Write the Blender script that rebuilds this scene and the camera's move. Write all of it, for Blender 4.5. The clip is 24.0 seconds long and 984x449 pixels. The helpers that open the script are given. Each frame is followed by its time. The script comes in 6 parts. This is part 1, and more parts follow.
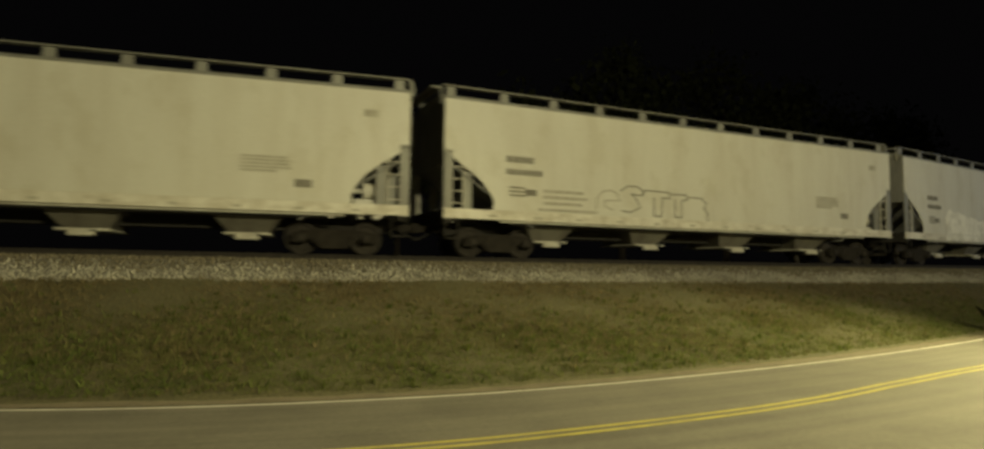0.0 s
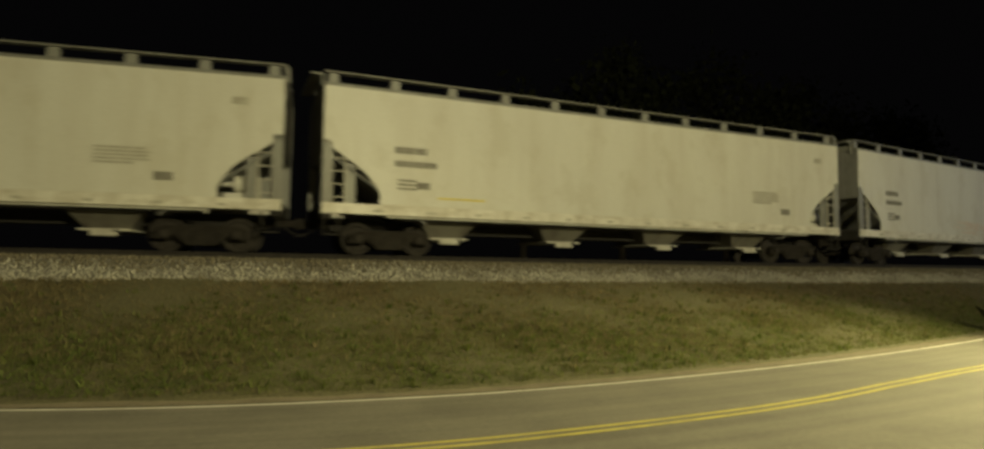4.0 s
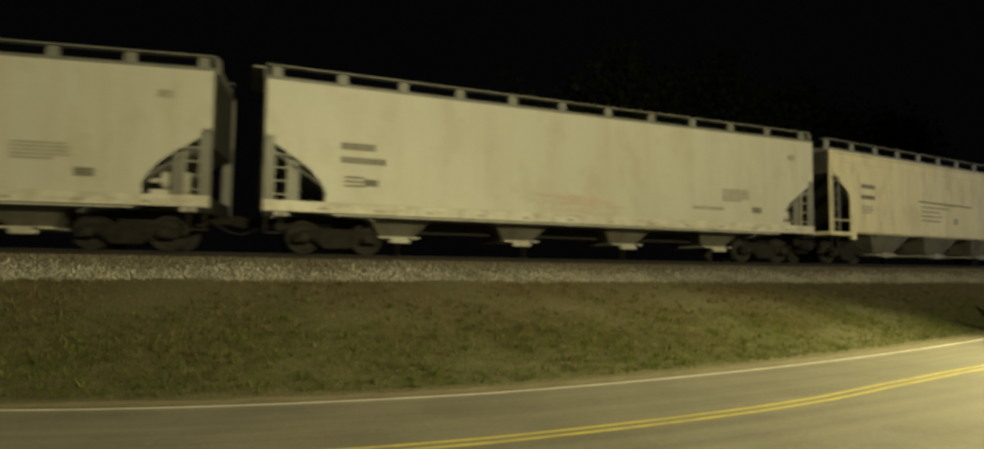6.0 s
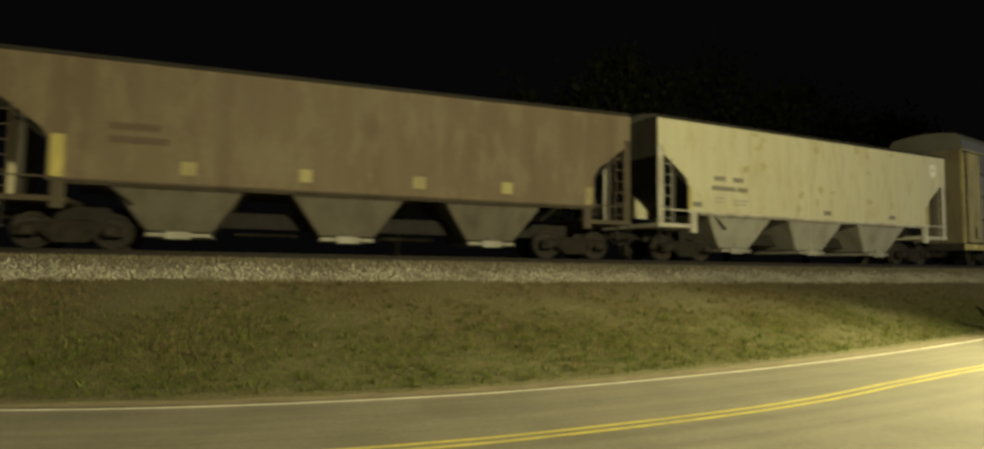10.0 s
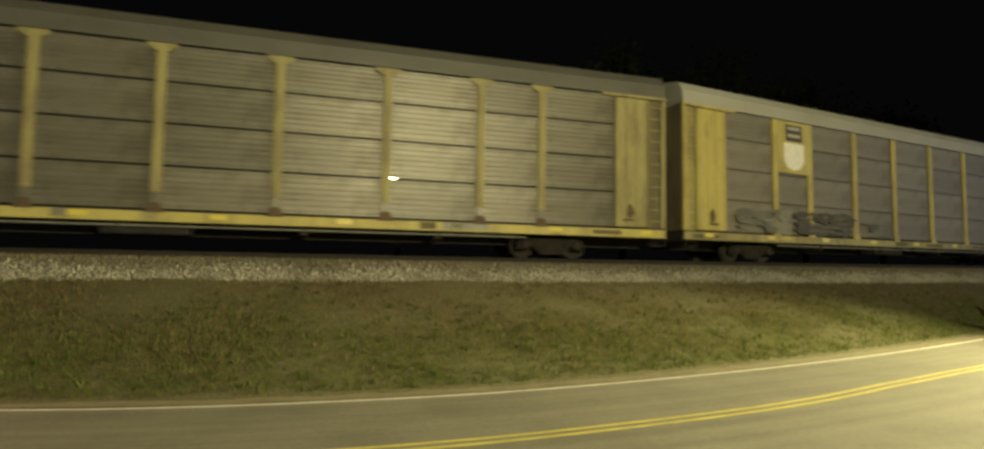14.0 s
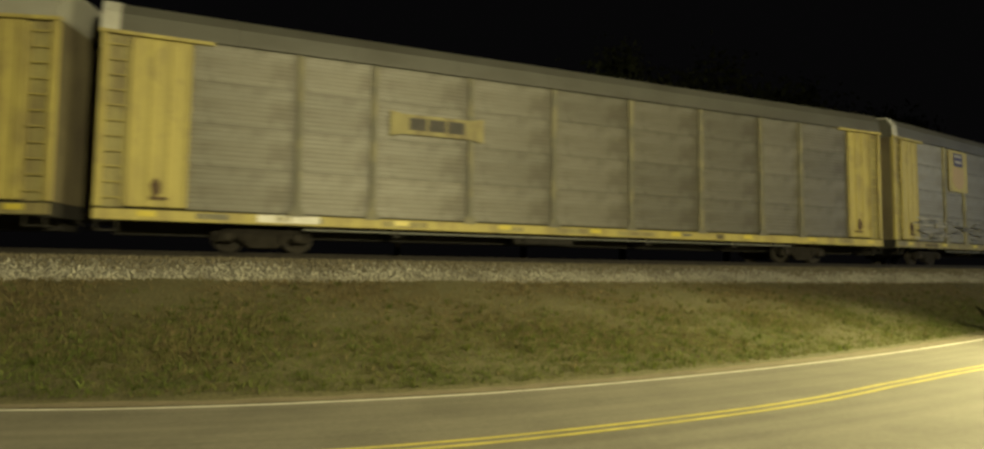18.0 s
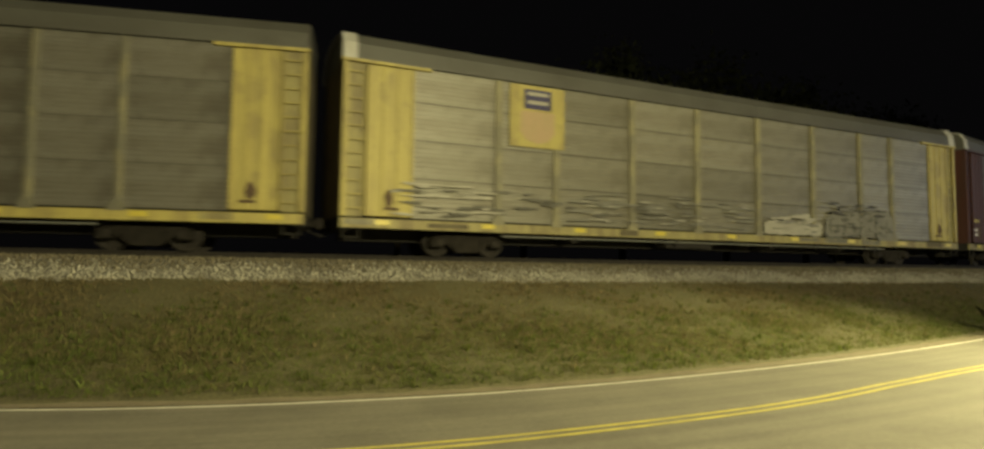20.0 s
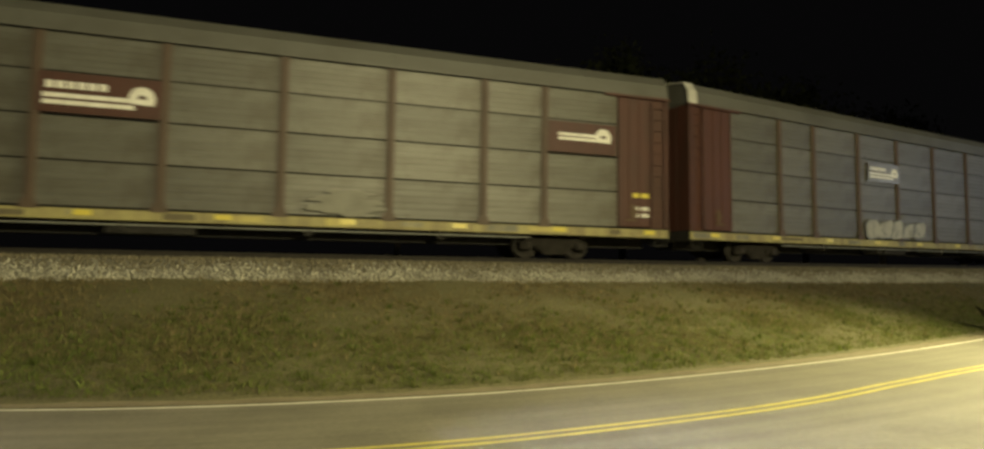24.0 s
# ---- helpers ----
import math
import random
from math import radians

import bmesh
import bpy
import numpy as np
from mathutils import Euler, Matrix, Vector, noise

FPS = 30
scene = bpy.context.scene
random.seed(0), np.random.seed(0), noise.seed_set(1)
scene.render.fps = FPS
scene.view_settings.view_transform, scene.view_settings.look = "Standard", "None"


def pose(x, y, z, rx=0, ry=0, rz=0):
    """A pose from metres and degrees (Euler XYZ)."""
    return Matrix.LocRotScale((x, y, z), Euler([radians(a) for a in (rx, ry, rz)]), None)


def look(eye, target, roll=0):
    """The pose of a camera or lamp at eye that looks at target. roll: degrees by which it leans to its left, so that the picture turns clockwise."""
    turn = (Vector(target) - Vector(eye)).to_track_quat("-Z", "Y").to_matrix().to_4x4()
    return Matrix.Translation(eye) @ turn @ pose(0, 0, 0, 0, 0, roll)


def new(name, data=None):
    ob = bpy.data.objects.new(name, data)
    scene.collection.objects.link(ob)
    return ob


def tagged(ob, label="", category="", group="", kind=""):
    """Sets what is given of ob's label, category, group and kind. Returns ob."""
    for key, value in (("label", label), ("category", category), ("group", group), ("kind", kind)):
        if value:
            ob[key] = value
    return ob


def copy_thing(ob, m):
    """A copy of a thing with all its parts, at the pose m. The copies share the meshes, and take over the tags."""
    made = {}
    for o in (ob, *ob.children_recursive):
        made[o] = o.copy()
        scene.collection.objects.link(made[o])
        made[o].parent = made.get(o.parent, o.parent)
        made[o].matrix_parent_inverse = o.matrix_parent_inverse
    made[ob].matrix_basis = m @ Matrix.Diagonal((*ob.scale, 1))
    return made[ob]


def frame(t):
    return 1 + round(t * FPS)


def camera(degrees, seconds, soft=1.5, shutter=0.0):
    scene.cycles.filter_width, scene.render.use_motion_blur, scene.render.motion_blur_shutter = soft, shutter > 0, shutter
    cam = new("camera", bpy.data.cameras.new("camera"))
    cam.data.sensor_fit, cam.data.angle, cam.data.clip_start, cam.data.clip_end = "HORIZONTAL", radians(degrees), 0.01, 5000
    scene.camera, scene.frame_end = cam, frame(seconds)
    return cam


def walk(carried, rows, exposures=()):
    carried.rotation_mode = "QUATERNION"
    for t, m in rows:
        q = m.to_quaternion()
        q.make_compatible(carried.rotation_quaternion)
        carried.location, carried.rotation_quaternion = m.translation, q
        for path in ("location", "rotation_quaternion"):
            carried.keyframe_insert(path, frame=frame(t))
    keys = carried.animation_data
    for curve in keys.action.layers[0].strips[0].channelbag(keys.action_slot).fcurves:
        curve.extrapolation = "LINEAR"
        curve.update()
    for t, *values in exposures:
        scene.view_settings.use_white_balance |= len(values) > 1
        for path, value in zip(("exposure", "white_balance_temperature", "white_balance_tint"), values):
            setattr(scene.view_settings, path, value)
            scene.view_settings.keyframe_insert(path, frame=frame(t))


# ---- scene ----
# ---------------------------------------------------------------- camera
EYE_Z = 1.65
cam = camera(76.2, 24.0, soft=2.6, shutter=0.5)
CAM = Matrix.Translation((0, 0, EYE_Z)) @ pose(0, 0, 0, 90 + 3.74) @ pose(0, 0, 0, 0, 0, 0.55)
walk(cam, [(0.0, CAM), (24.0, CAM)], exposures=[(0.0, 0.0), (8.2, 0.0), (9.0, 0.17), (9.5, 0.31), (10.2, 0.42), (24.0, 0.45)])

# ---------------------------------------------------------------- world and lamps
world = bpy.data.worlds.new("night")
scene.world = world
world.use_nodes = True
world.node_tree.nodes["Background"].inputs[0].default_value = (0.42, 0.40, 0.42, 1)
world.node_tree.nodes["Background"].inputs[1].default_value = 0.0034


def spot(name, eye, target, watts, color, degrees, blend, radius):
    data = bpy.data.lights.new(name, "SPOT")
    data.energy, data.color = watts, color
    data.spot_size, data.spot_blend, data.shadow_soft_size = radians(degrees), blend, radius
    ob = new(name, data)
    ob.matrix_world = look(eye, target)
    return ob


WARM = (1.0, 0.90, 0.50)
# Sources outside the view, placed from the shine, tint and shadows they leave.
NEAR_SIDE_LAMP, ROAD_LAMP, COOL_LAMP = (14.2, -11.2, 10.5), (24.0, 17.0, 8.6), (50.0, 24.0, 8.0)
spot("lot_light", NEAR_SIDE_LAMP, (2, 16, 1.0), 30000, WARM, 120, 0.6, 0.4)
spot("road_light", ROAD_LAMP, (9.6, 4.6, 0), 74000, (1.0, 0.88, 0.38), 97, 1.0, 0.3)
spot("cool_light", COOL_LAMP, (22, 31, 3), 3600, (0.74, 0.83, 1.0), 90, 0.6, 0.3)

# ---------------------------------------------------------------- materials


def mat(name, color, second=None, rough=0.7, metal=0.0, scale=3.0, stretch=(1, 1, 1), amount=0.5, fine=40.0, fine_amount=0.25,
        bump=0.15, bump_scale=60.0, emit=None, island=0.0, objrand=0.0, spec=0.5, wear=None):
    """Two-scale noise paint: color blends to second in large patches, a fine grain darkens it, bump gives relief."""
    m = bpy.data.materials.new(name)
    m.use_nodes = True
    nt = m.node_tree
    n, l = nt.nodes, nt.links
    b = n["Principled BSDF"]
    b.inputs["Roughness"].default_value, b.inputs["Metallic"].default_value = rough, metal
    b.inputs["Specular IOR Level"].default_value = spec
    if emit:
        b.inputs["Base Color"].default_value = (*color, 1)
        b.inputs["Emission Color"].default_value = (*color, 1)
        b.inputs["Emission Strength"].default_value = emit
        return m
    tc, mp = n.new("ShaderNodeTexCoord"), n.new("ShaderNodeMapping")
    mp.inputs["Scale"].default_value = stretch
    l.new(tc.outputs["Object"], mp.inputs[0])
    big, small = n.new("ShaderNodeTexNoise"), n.new("ShaderNodeTexNoise")
    big.inputs["Scale"].default_value, big.inputs["Detail"].default_value = scale, 6
    small.inputs["Scale"].default_value, small.inputs["Detail"].default_value = fine, 4
    l.new(mp.outputs[0], big.inputs["Vector"])
    l.new(tc.outputs["Object"], small.inputs["Vector"])
    ramp = n.new("ShaderNodeValToRGB")
    ramp.color_ramp.elements[0].position, ramp.color_ramp.elements[1].position = 0.42, 0.72
    l.new(big.outputs["Fac"], ramp.inputs[0])
    k = n.new("ShaderNodeMath")
    k.operation = "MULTIPLY"
    k.inputs[1].default_value = amount
    l.new(ramp.outputs[0], k.inputs[0])
    mix = n.new("ShaderNodeMix")
    mix.data_type = "RGBA"
    mix.inputs[6].default_value = (*color, 1)
    mix.inputs[7].default_value = (*(second or [c * 0.5 for c in color]), 1)
    l.new(k.outputs[0], mix.inputs[0])
    paint = mix.outputs[2]
    if wear:
        # worn or grimy patches with ragged edges: colour, noise scale, stretch, cover, strength
        wmap, wn, wr, wk, wm = n.new("ShaderNodeMapping"), n.new("ShaderNodeTexNoise"), n.new("ShaderNodeMapRange"), n.new("ShaderNodeMath"), n.new("ShaderNodeMix")
        wmap.inputs["Scale"].default_value = wear[2]
        wn.inputs["Scale"].default_value, wn.inputs["Detail"].default_value, wn.inputs["Roughness"].default_value = wear[1], 7, 0.62
        l.new(tc.outputs["Object"], wmap.inputs[0])
        l.new(wmap.outputs[0], wn.inputs["Vector"])
        wr.inputs[1].default_value, wr.inputs[2].default_value = 0.62 - wear[3] * 0.3, 0.72 - wear[3] * 0.3
        l.new(wn.outputs["Fac"], wr.inputs[0])
        wk.operation = "MULTIPLY"
        wk.inputs[1].default_value = wear[4]
        l.new(wr.outputs[0], wk.inputs[0])
        wm.data_type = "RGBA"
        wm.inputs[7].default_value = (*wear[0], 1)
        l.new(wk.outputs[0], wm.inputs[0])
        l.new(paint, wm.inputs[6])
        paint = wm.outputs[2]
    grain = n.new("ShaderNodeMapRange")
    grain.inputs[1].default_value, grain.inputs[2].default_value = 0.25, 0.75
    grain.inputs[3].default_value, grain.inputs[4].default_value = 1 - fine_amount, 1 + fine_amount
    l.new(small.outputs["Fac"], grain.inputs[0])
    value = grain.outputs[0]
    for on, socket in ((island, ("ShaderNodeNewGeometry", "Random Per Island")), (objrand, ("ShaderNodeObjectInfo", "Random"))):
        if on:
            src, mr, mul = n.new(socket[0]), n.new("ShaderNodeMapRange"), n.new("ShaderNodeMath")
            mr.inputs[3].default_value, mr.inputs[4].default_value = 1 - on, 1 + on
            mul.operation = "MULTIPLY"
            l.new(src.outputs[socket[1]], mr.inputs[0])
            l.new(mr.outputs[0], mul.inputs[0])
            l.new(value, mul.inputs[1])
            value = mul.outputs[0]
    hsv = n.new("ShaderNodeHueSaturation")
    l.new(value, hsv.inputs["Value"])
    l.new(paint, hsv.inputs["Color"])
    l.new(hsv.outputs[0], b.inputs["Base Color"])
    if bump:
        bn, bp = n.new("ShaderNodeTexNoise"), n.new("ShaderNodeBump")
        bn.inputs["Scale"].default_value, bn.inputs["Detail"].default_value = bump_scale, 3
        bp.inputs["Strength"].default_value, bp.inputs["Distance"].default_value = bump, 0.02
        l.new(tc.outputs["Object"], bn.inputs["Vector"])
        l.new(bn.outputs["Fac"], bp.inputs["Height"])
        l.new(bp.outputs[0], b.inputs["Normal"])
    return m


STREAK = (0.8, 0.8, 0.12)
WHITE = mat("white_car_paint", (0.56, 0.55, 0.485), (0.45, 0.42, 0.345), 0.55, 0, 1.6, STREAK, 0.55, 25, 0.06, 0.05, 12, wear=((0.43, 0.40, 0.31), 1.3, (0.7, 1, 0.5), 0.34, 0.35))
WHITE_SILL = mat("white_sill_paint", (0.62, 0.60, 0.52), (0.36, 0.32, 0.24), 0.55, 0, 2.5, (1, 1, 0.4), 0.7, 25, 0.1, 0.05, 20, wear=((0.34, 0.30, 0.22), 2.2, (0.6, 1, 1.6), 0.36, 0.45))
CREAM = mat("cream_car_paint", (0.72, 0.65, 0.43), (0.56, 0.49, 0.31), 0.55, 0, 1.8, STREAK, 0.6, 25, 0.08, 0.05, 12, wear=((0.46, 0.38, 0.21), 2.0, (0.7, 1, 0.35), 0.38, 0.35))
BROWN_DARK = mat("dark_brown_frame_paint", (0.07, 0.055, 0.038), (0.04, 0.03, 0.022), 0.8, 0, 2.2, STREAK, 0.8, 25, 0.2, 0.08, 14)
BROWN = mat("brown_car_paint", (0.128, 0.100, 0.064), (0.094, 0.065, 0.041), 0.75, 0, 2.2, STREAK, 0.8, 25, 0.14, 0.08, 14, wear=((0.17, 0.14, 0.09), 2.0, (0.8, 1, 0.3), 0.42, 0.5))
RUSTY = mat("weathered_pale_paint", (0.50, 0.485, 0.35), (0.42, 0.385, 0.245), 0.7, 0, 1.5, (1.6, 0.8, 0.16), 0.55, 20, 0.12, 0.08, 14, wear=((0.37, 0.325, 0.165), 2.6, (1.2, 1, 0.3), 0.36, 0.4))
PALE_BAY = mat("pale_bay_steel", (0.50, 0.49, 0.42), (0.24, 0.21, 0.16), 0.7, 0, 1.8, (1, 1, 0.5), 0.7, 25, 0.12, 0.08, 18)
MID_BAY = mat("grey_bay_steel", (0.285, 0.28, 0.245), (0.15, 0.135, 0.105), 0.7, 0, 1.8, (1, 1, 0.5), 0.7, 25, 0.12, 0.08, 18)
# Grimy brown, darkened further for the shadow under the side sill.
BROWN_BAY = mat("shaded_grimy_bay_steel", (0.105, 0.096, 0.075), (0.055, 0.046, 0.034), 0.8, 0, 1.8, (1, 1, 0.5), 0.8, 25, 0.15, 0.08, 18)
GREY_BAY = mat("mottled_bay_steel", (0.142, 0.134, 0.106), (0.06, 0.052, 0.04), 0.75, 0, 1.8, (1, 1, 0.5), 0.8, 25, 0.15, 0.08, 18)
GREY = mat("grey_steel", (0.235, 0.235, 0.21), (0.14, 0.13, 0.115), 0.6, 0.2, 2.5, (1, 1, 0.4), 0.6, 25, 0.12, 0.06, 18)
# Lit and shaded copies of one grimy end steel.
END_STEEL = mat("lit_grimy_end_steel", (0.20, 0.20, 0.19), (0.11, 0.105, 0.095), 0.8, 0, 2.5, (1, 1, 0.4), 0.8, 25, 0.2, 0.06, 18, spec=0.2)
END_SHADED = mat("shaded_grimy_end_steel", (0.07, 0.066, 0.058), (0.04, 0.036, 0.03), 0.8, 0, 2.5, (1, 1, 0.4), 0.8, 25, 0.2, 0.06, 18, spec=0.2)
DARK = mat("dark_steel", (0.03, 0.028, 0.025), (0.018, 0.016, 0.013), 0.9, 0, 3, (1, 1, 1), 0.7, 30, 0.25, 0.1, 30, spec=0.15)
TRUCKM = mat("truck_cast_steel", (0.027, 0.024, 0.020), (0.014, 0.012, 0.010), 0.95, 0, 4, (1, 1, 1), 0.8, 30, 0.3, 0.15, 30, spec=0.1)
WHEELM = mat("wheel_steel", (0.034, 0.030, 0.025), (0.018, 0.015, 0.012), 0.8, 0, 5, (1, 1, 1), 0.6, 30, 0.2, 0.05, 30, spec=0.2)
INTERIOR_SHADE = mat("interior_shade", (0.018, 0.017, 0.016), rough=0.9, bump=0, spec=0.05)
DARK_LEAF = mat("dark_strap_leaf", (0.016, 0.016, 0.010), rough=0.9, bump=0, spec=0.0)
GALV = mat("galvanised_panel", (0.178, 0.168, 0.138), (0.104, 0.088, 0.064), 0.43, 0.32, 1.1, (0.35, 1, 1.6), 0.9, 40, 0.14, 0.05, 30, objrand=0.20, wear=((0.075, 0.065, 0.048), 1.5, (0.9, 1, 0.45), 0.46, 0.4))
GALV_FLAT = mat("matt_galvanised_panel", (0.185, 0.170, 0.138), (0.115, 0.098, 0.070), 0.62, 0.12, 1.1, (0.35, 1, 1.6), 0.9, 40, 0.14, 0.05, 30, objrand=0.14, wear=((0.085, 0.070, 0.050), 1.5, (0.9, 1, 0.45), 0.44, 0.35))
GALV_PALE = mat("pale_galvanised_panel", (0.235, 0.225, 0.18), (0.14, 0.122, 0.085), 0.50, 0.25, 1.1, (0.35, 1, 1.6), 0.9, 40, 0.14, 0.05, 30, objrand=0.20, wear=((0.12, 0.108, 0.075), 1.5, (0.8, 1, 0.5), 0.42, 0.35))
GALV_SLATE = mat("slate_grey_panel", (0.134, 0.130, 0.112), (0.082, 0.074, 0.058), 0.50, 0.25, 1.1, (0.35, 1, 1.6), 0.9, 40, 0.14, 0.05, 30, objrand=0.16, wear=((0.075, 0.065, 0.048), 1.5, (0.9, 1, 0.45), 0.46, 0.4))
GALV_DULL = mat("dull_galvanised_panel", (0.185, 0.178, 0.152), (0.113, 0.099, 0.073), 0.50, 0.25, 1.1, (0.35, 1, 1.6), 0.9, 40, 0.14, 0.05, 30, objrand=0.16, wear=((0.075, 0.065, 0.048), 1.5, (0.9, 1, 0.45), 0.46, 0.4))
ROOFM = mat("galvanised_roof", (0.105, 0.103, 0.090), (0.070, 0.066, 0.054), 0.6, 0.15, 1.0, (0.6, 1, 1), 0.7, 40, 0.12, 0.05, 30)
DARK_OCHRE = mat("dark_ochre_paint", (0.125, 0.105, 0.060), (0.07, 0.055, 0.036), 0.8, 0, 2.4, (1, 1, 0.4), 0.8, 25, 0.2, 0.08, 20)
CAP_WHITE = mat("white_end_cap", (0.46, 0.455, 0.42), (0.34, 0.32, 0.27), 0.55, 0, 2.0, (1, 1, 1), 0.8, 30, 0.1, 0.05, 30)
ROOF_PALE = mat("pale_painted_roof", (0.33, 0.325, 0.29), (0.27, 0.255, 0.21), 0.55, 0.0, 1.0, (0.6, 1, 1), 0.6, 40, 0.1, 0.05, 30)
YELLOW = mat("rail_yellow_paint", (0.43, 0.365, 0.112), (0.27, 0.22, 0.085), 0.6, 0, 2.2, (1, 1, 0.3), 0.75, 25, 0.12, 0.06, 20, wear=((0.25, 0.205, 0.085), 2.2, (1, 1, 0.5), 0.34, 0.55))
FADED_DIM = mat("dusty_yellow_paint", (0.225, 0.208, 0.128), (0.15, 0.135, 0.09), 0.65, 0, 2.6, (1, 1, 0.3), 0.8, 25, 0.15, 0.06, 20, wear=((0.13, 0.125, 0.10), 3.0, (1, 1, 0.5), 0.6, 0.8))
FADED_POST = mat("bleached_yellow_paint", (0.28, 0.26, 0.155), (0.19, 0.17, 0.11), 0.65, 0, 2.6, (1, 1, 0.3), 0.8, 25, 0.15, 0.06, 20, wear=((0.16, 0.15, 0.11), 3.0, (1, 1, 0.5), 0.55, 0.7))
YELLOW_DULL = mat("faded_yellow_paint", (0.31, 0.275, 0.115), (0.18, 0.145, 0.075), 0.65, 0, 2.6, (1, 1, 0.3), 0.85, 25, 0.15, 0.06, 20, wear=((0.19, 0.155, 0.075), 2.4, (1.2, 1, 0.28), 0.42, 0.75))
POST_BROWN = mat("brown_post_paint", (0.080, 0.052, 0.036), (0.060, 0.040, 0.028), 0.65, 0, 2.6, (1, 1, 0.3), 0.8, 25, 0.15, 0.06, 20)
REDBR = mat("oxide_red_paint", (0.064, 0.022, 0.014), (0.045, 0.020, 0.013), 0.6, 0, 2.2, (1, 1, 0.3), 0.8, 25, 0.12, 0.06, 20)
RUST = mat("rusty_bracket", (0.105, 0.068, 0.040), (0.055, 0.036, 0.024), 0.85, 0, 5, (1, 1, 1), 0.8, 30, 0.3, 0.1, 30)
# Bare metal, with the cold lamp's blue reflection put into its base colour.
SHINY = mat("blue_reflection_aluminium", (0.50, 0.58, 0.72), (0.42, 0.52, 0.68), 0.36, 0.85, 2, (1, 1, 1), 0.4, 30, 0.03, 0.01, 20)
INK = mat("dark_lettering", (0.17, 0.16, 0.13), (0.26, 0.245, 0.20), 0.7, 0, 6, (1, 1, 1), 0.6, 30, 0.2, 0)
BADGE_INK = mat("black_badge_lettering", (0.055, 0.05, 0.045), (0.09, 0.08, 0.07), 0.7, 0, 6, (1, 1, 1), 0.6, 30, 0.2, 0)
INK_FAINT = mat("faded_lettering", (0.33, 0.31, 0.25), (0.45, 0.43, 0.36), 0.7, 0, 6, (1, 1, 1), 0.8, 30, 0.15, 0)
BLUE_INK = mat("dark_blue_lettering", (0.045, 0.04, 0.11), (0.08, 0.07, 0.13), 0.6, 0, 6, (1, 1, 1), 0.6, 30, 0.15, 0)
LIGHT_INK = mat("white_lettering", (0.74, 0.72, 0.66), (0.5, 0.47, 0.4), 0.6, 0, 6, (1, 1, 1), 0.5, 30, 0.1, 0)
PINK = mat("faded_pink_paint", (0.43, 0.31, 0.18), (0.38, 0.31, 0.16), 0.7, 0, 6, (2, 1, 0.3), 0.7, 30, 0.1, 0)
SPRAY_WHITE = mat("white_spray_paint", (0.78, 0.76, 0.66), (0.58, 0.56, 0.48), 0.5, 0, 2.5, (1, 1, 1), 0.7, 20, 0.1, 0, wear=((0.55, 0.53, 0.44), 1.6, (1, 1, 1), 0.5, 0.85))
SPRAY_PALE = mat("pale_spray_paint", (0.38, 0.365, 0.30), (0.27, 0.255, 0.21), 0.6, 0, 2.5, (1, 1, 1), 0.8, 20, 0.15, 0)
SPRAY_GREY = mat("grey_spray_paint", (0.34, 0.33, 0.29), (0.2, 0.2, 0.18), 0.6, 0, 2.5, (1, 1, 1), 0.8, 20, 0.15, 0)
SPRAY_SMOKE = mat("smoky_spray_paint", (0.058, 0.053, 0.043), (0.10, 0.092, 0.075), 0.7, 0, 2.5, (1, 1, 1), 0.8, 20, 0.15, 0)
SPRAY_DIM = mat("dull_spray_paint", (0.105, 0.100, 0.082), (0.15, 0.145, 0.118), 0.7, 0, 2.5, (1, 1, 1), 0.8, 20, 0.15, 0)
SPRAY_MID = mat("mid_grey_spray_paint", (0.20, 0.195, 0.165), (0.15, 0.142, 0.118), 0.7, 0, 2.0, (1, 1, 1), 0.8, 20, 0.15, 0)
SPRAY_RED = mat("faded_red_spray_paint", (0.55, 0.46, 0.37), (0.58, 0.54, 0.45), 0.6, 0, 2.0, (1, 1, 1), 1.0, 20, 0.1, 0)
SPRAY_DARK = mat("blue_grey_spray_paint", (0.13, 0.14, 0.15), (0.2, 0.2, 0.19), 0.6, 0, 3.0, (1, 1, 1), 0.8, 20, 0.15, 0)
REFLECTOR = mat("yellow_reflector_tape", (0.60, 0.50, 0.08), (0.45, 0.37, 0.08), 0.35, 0, 6, (1, 1, 1), 0.5, 30, 0.1, 0)
ASPHALT = mat("asphalt", (0.132, 0.122, 0.100), (0.088, 0.081, 0.067), 0.82, 0, 0.8, (1, 1, 1), 0.8, 16, 0.16, 0.35, 60)


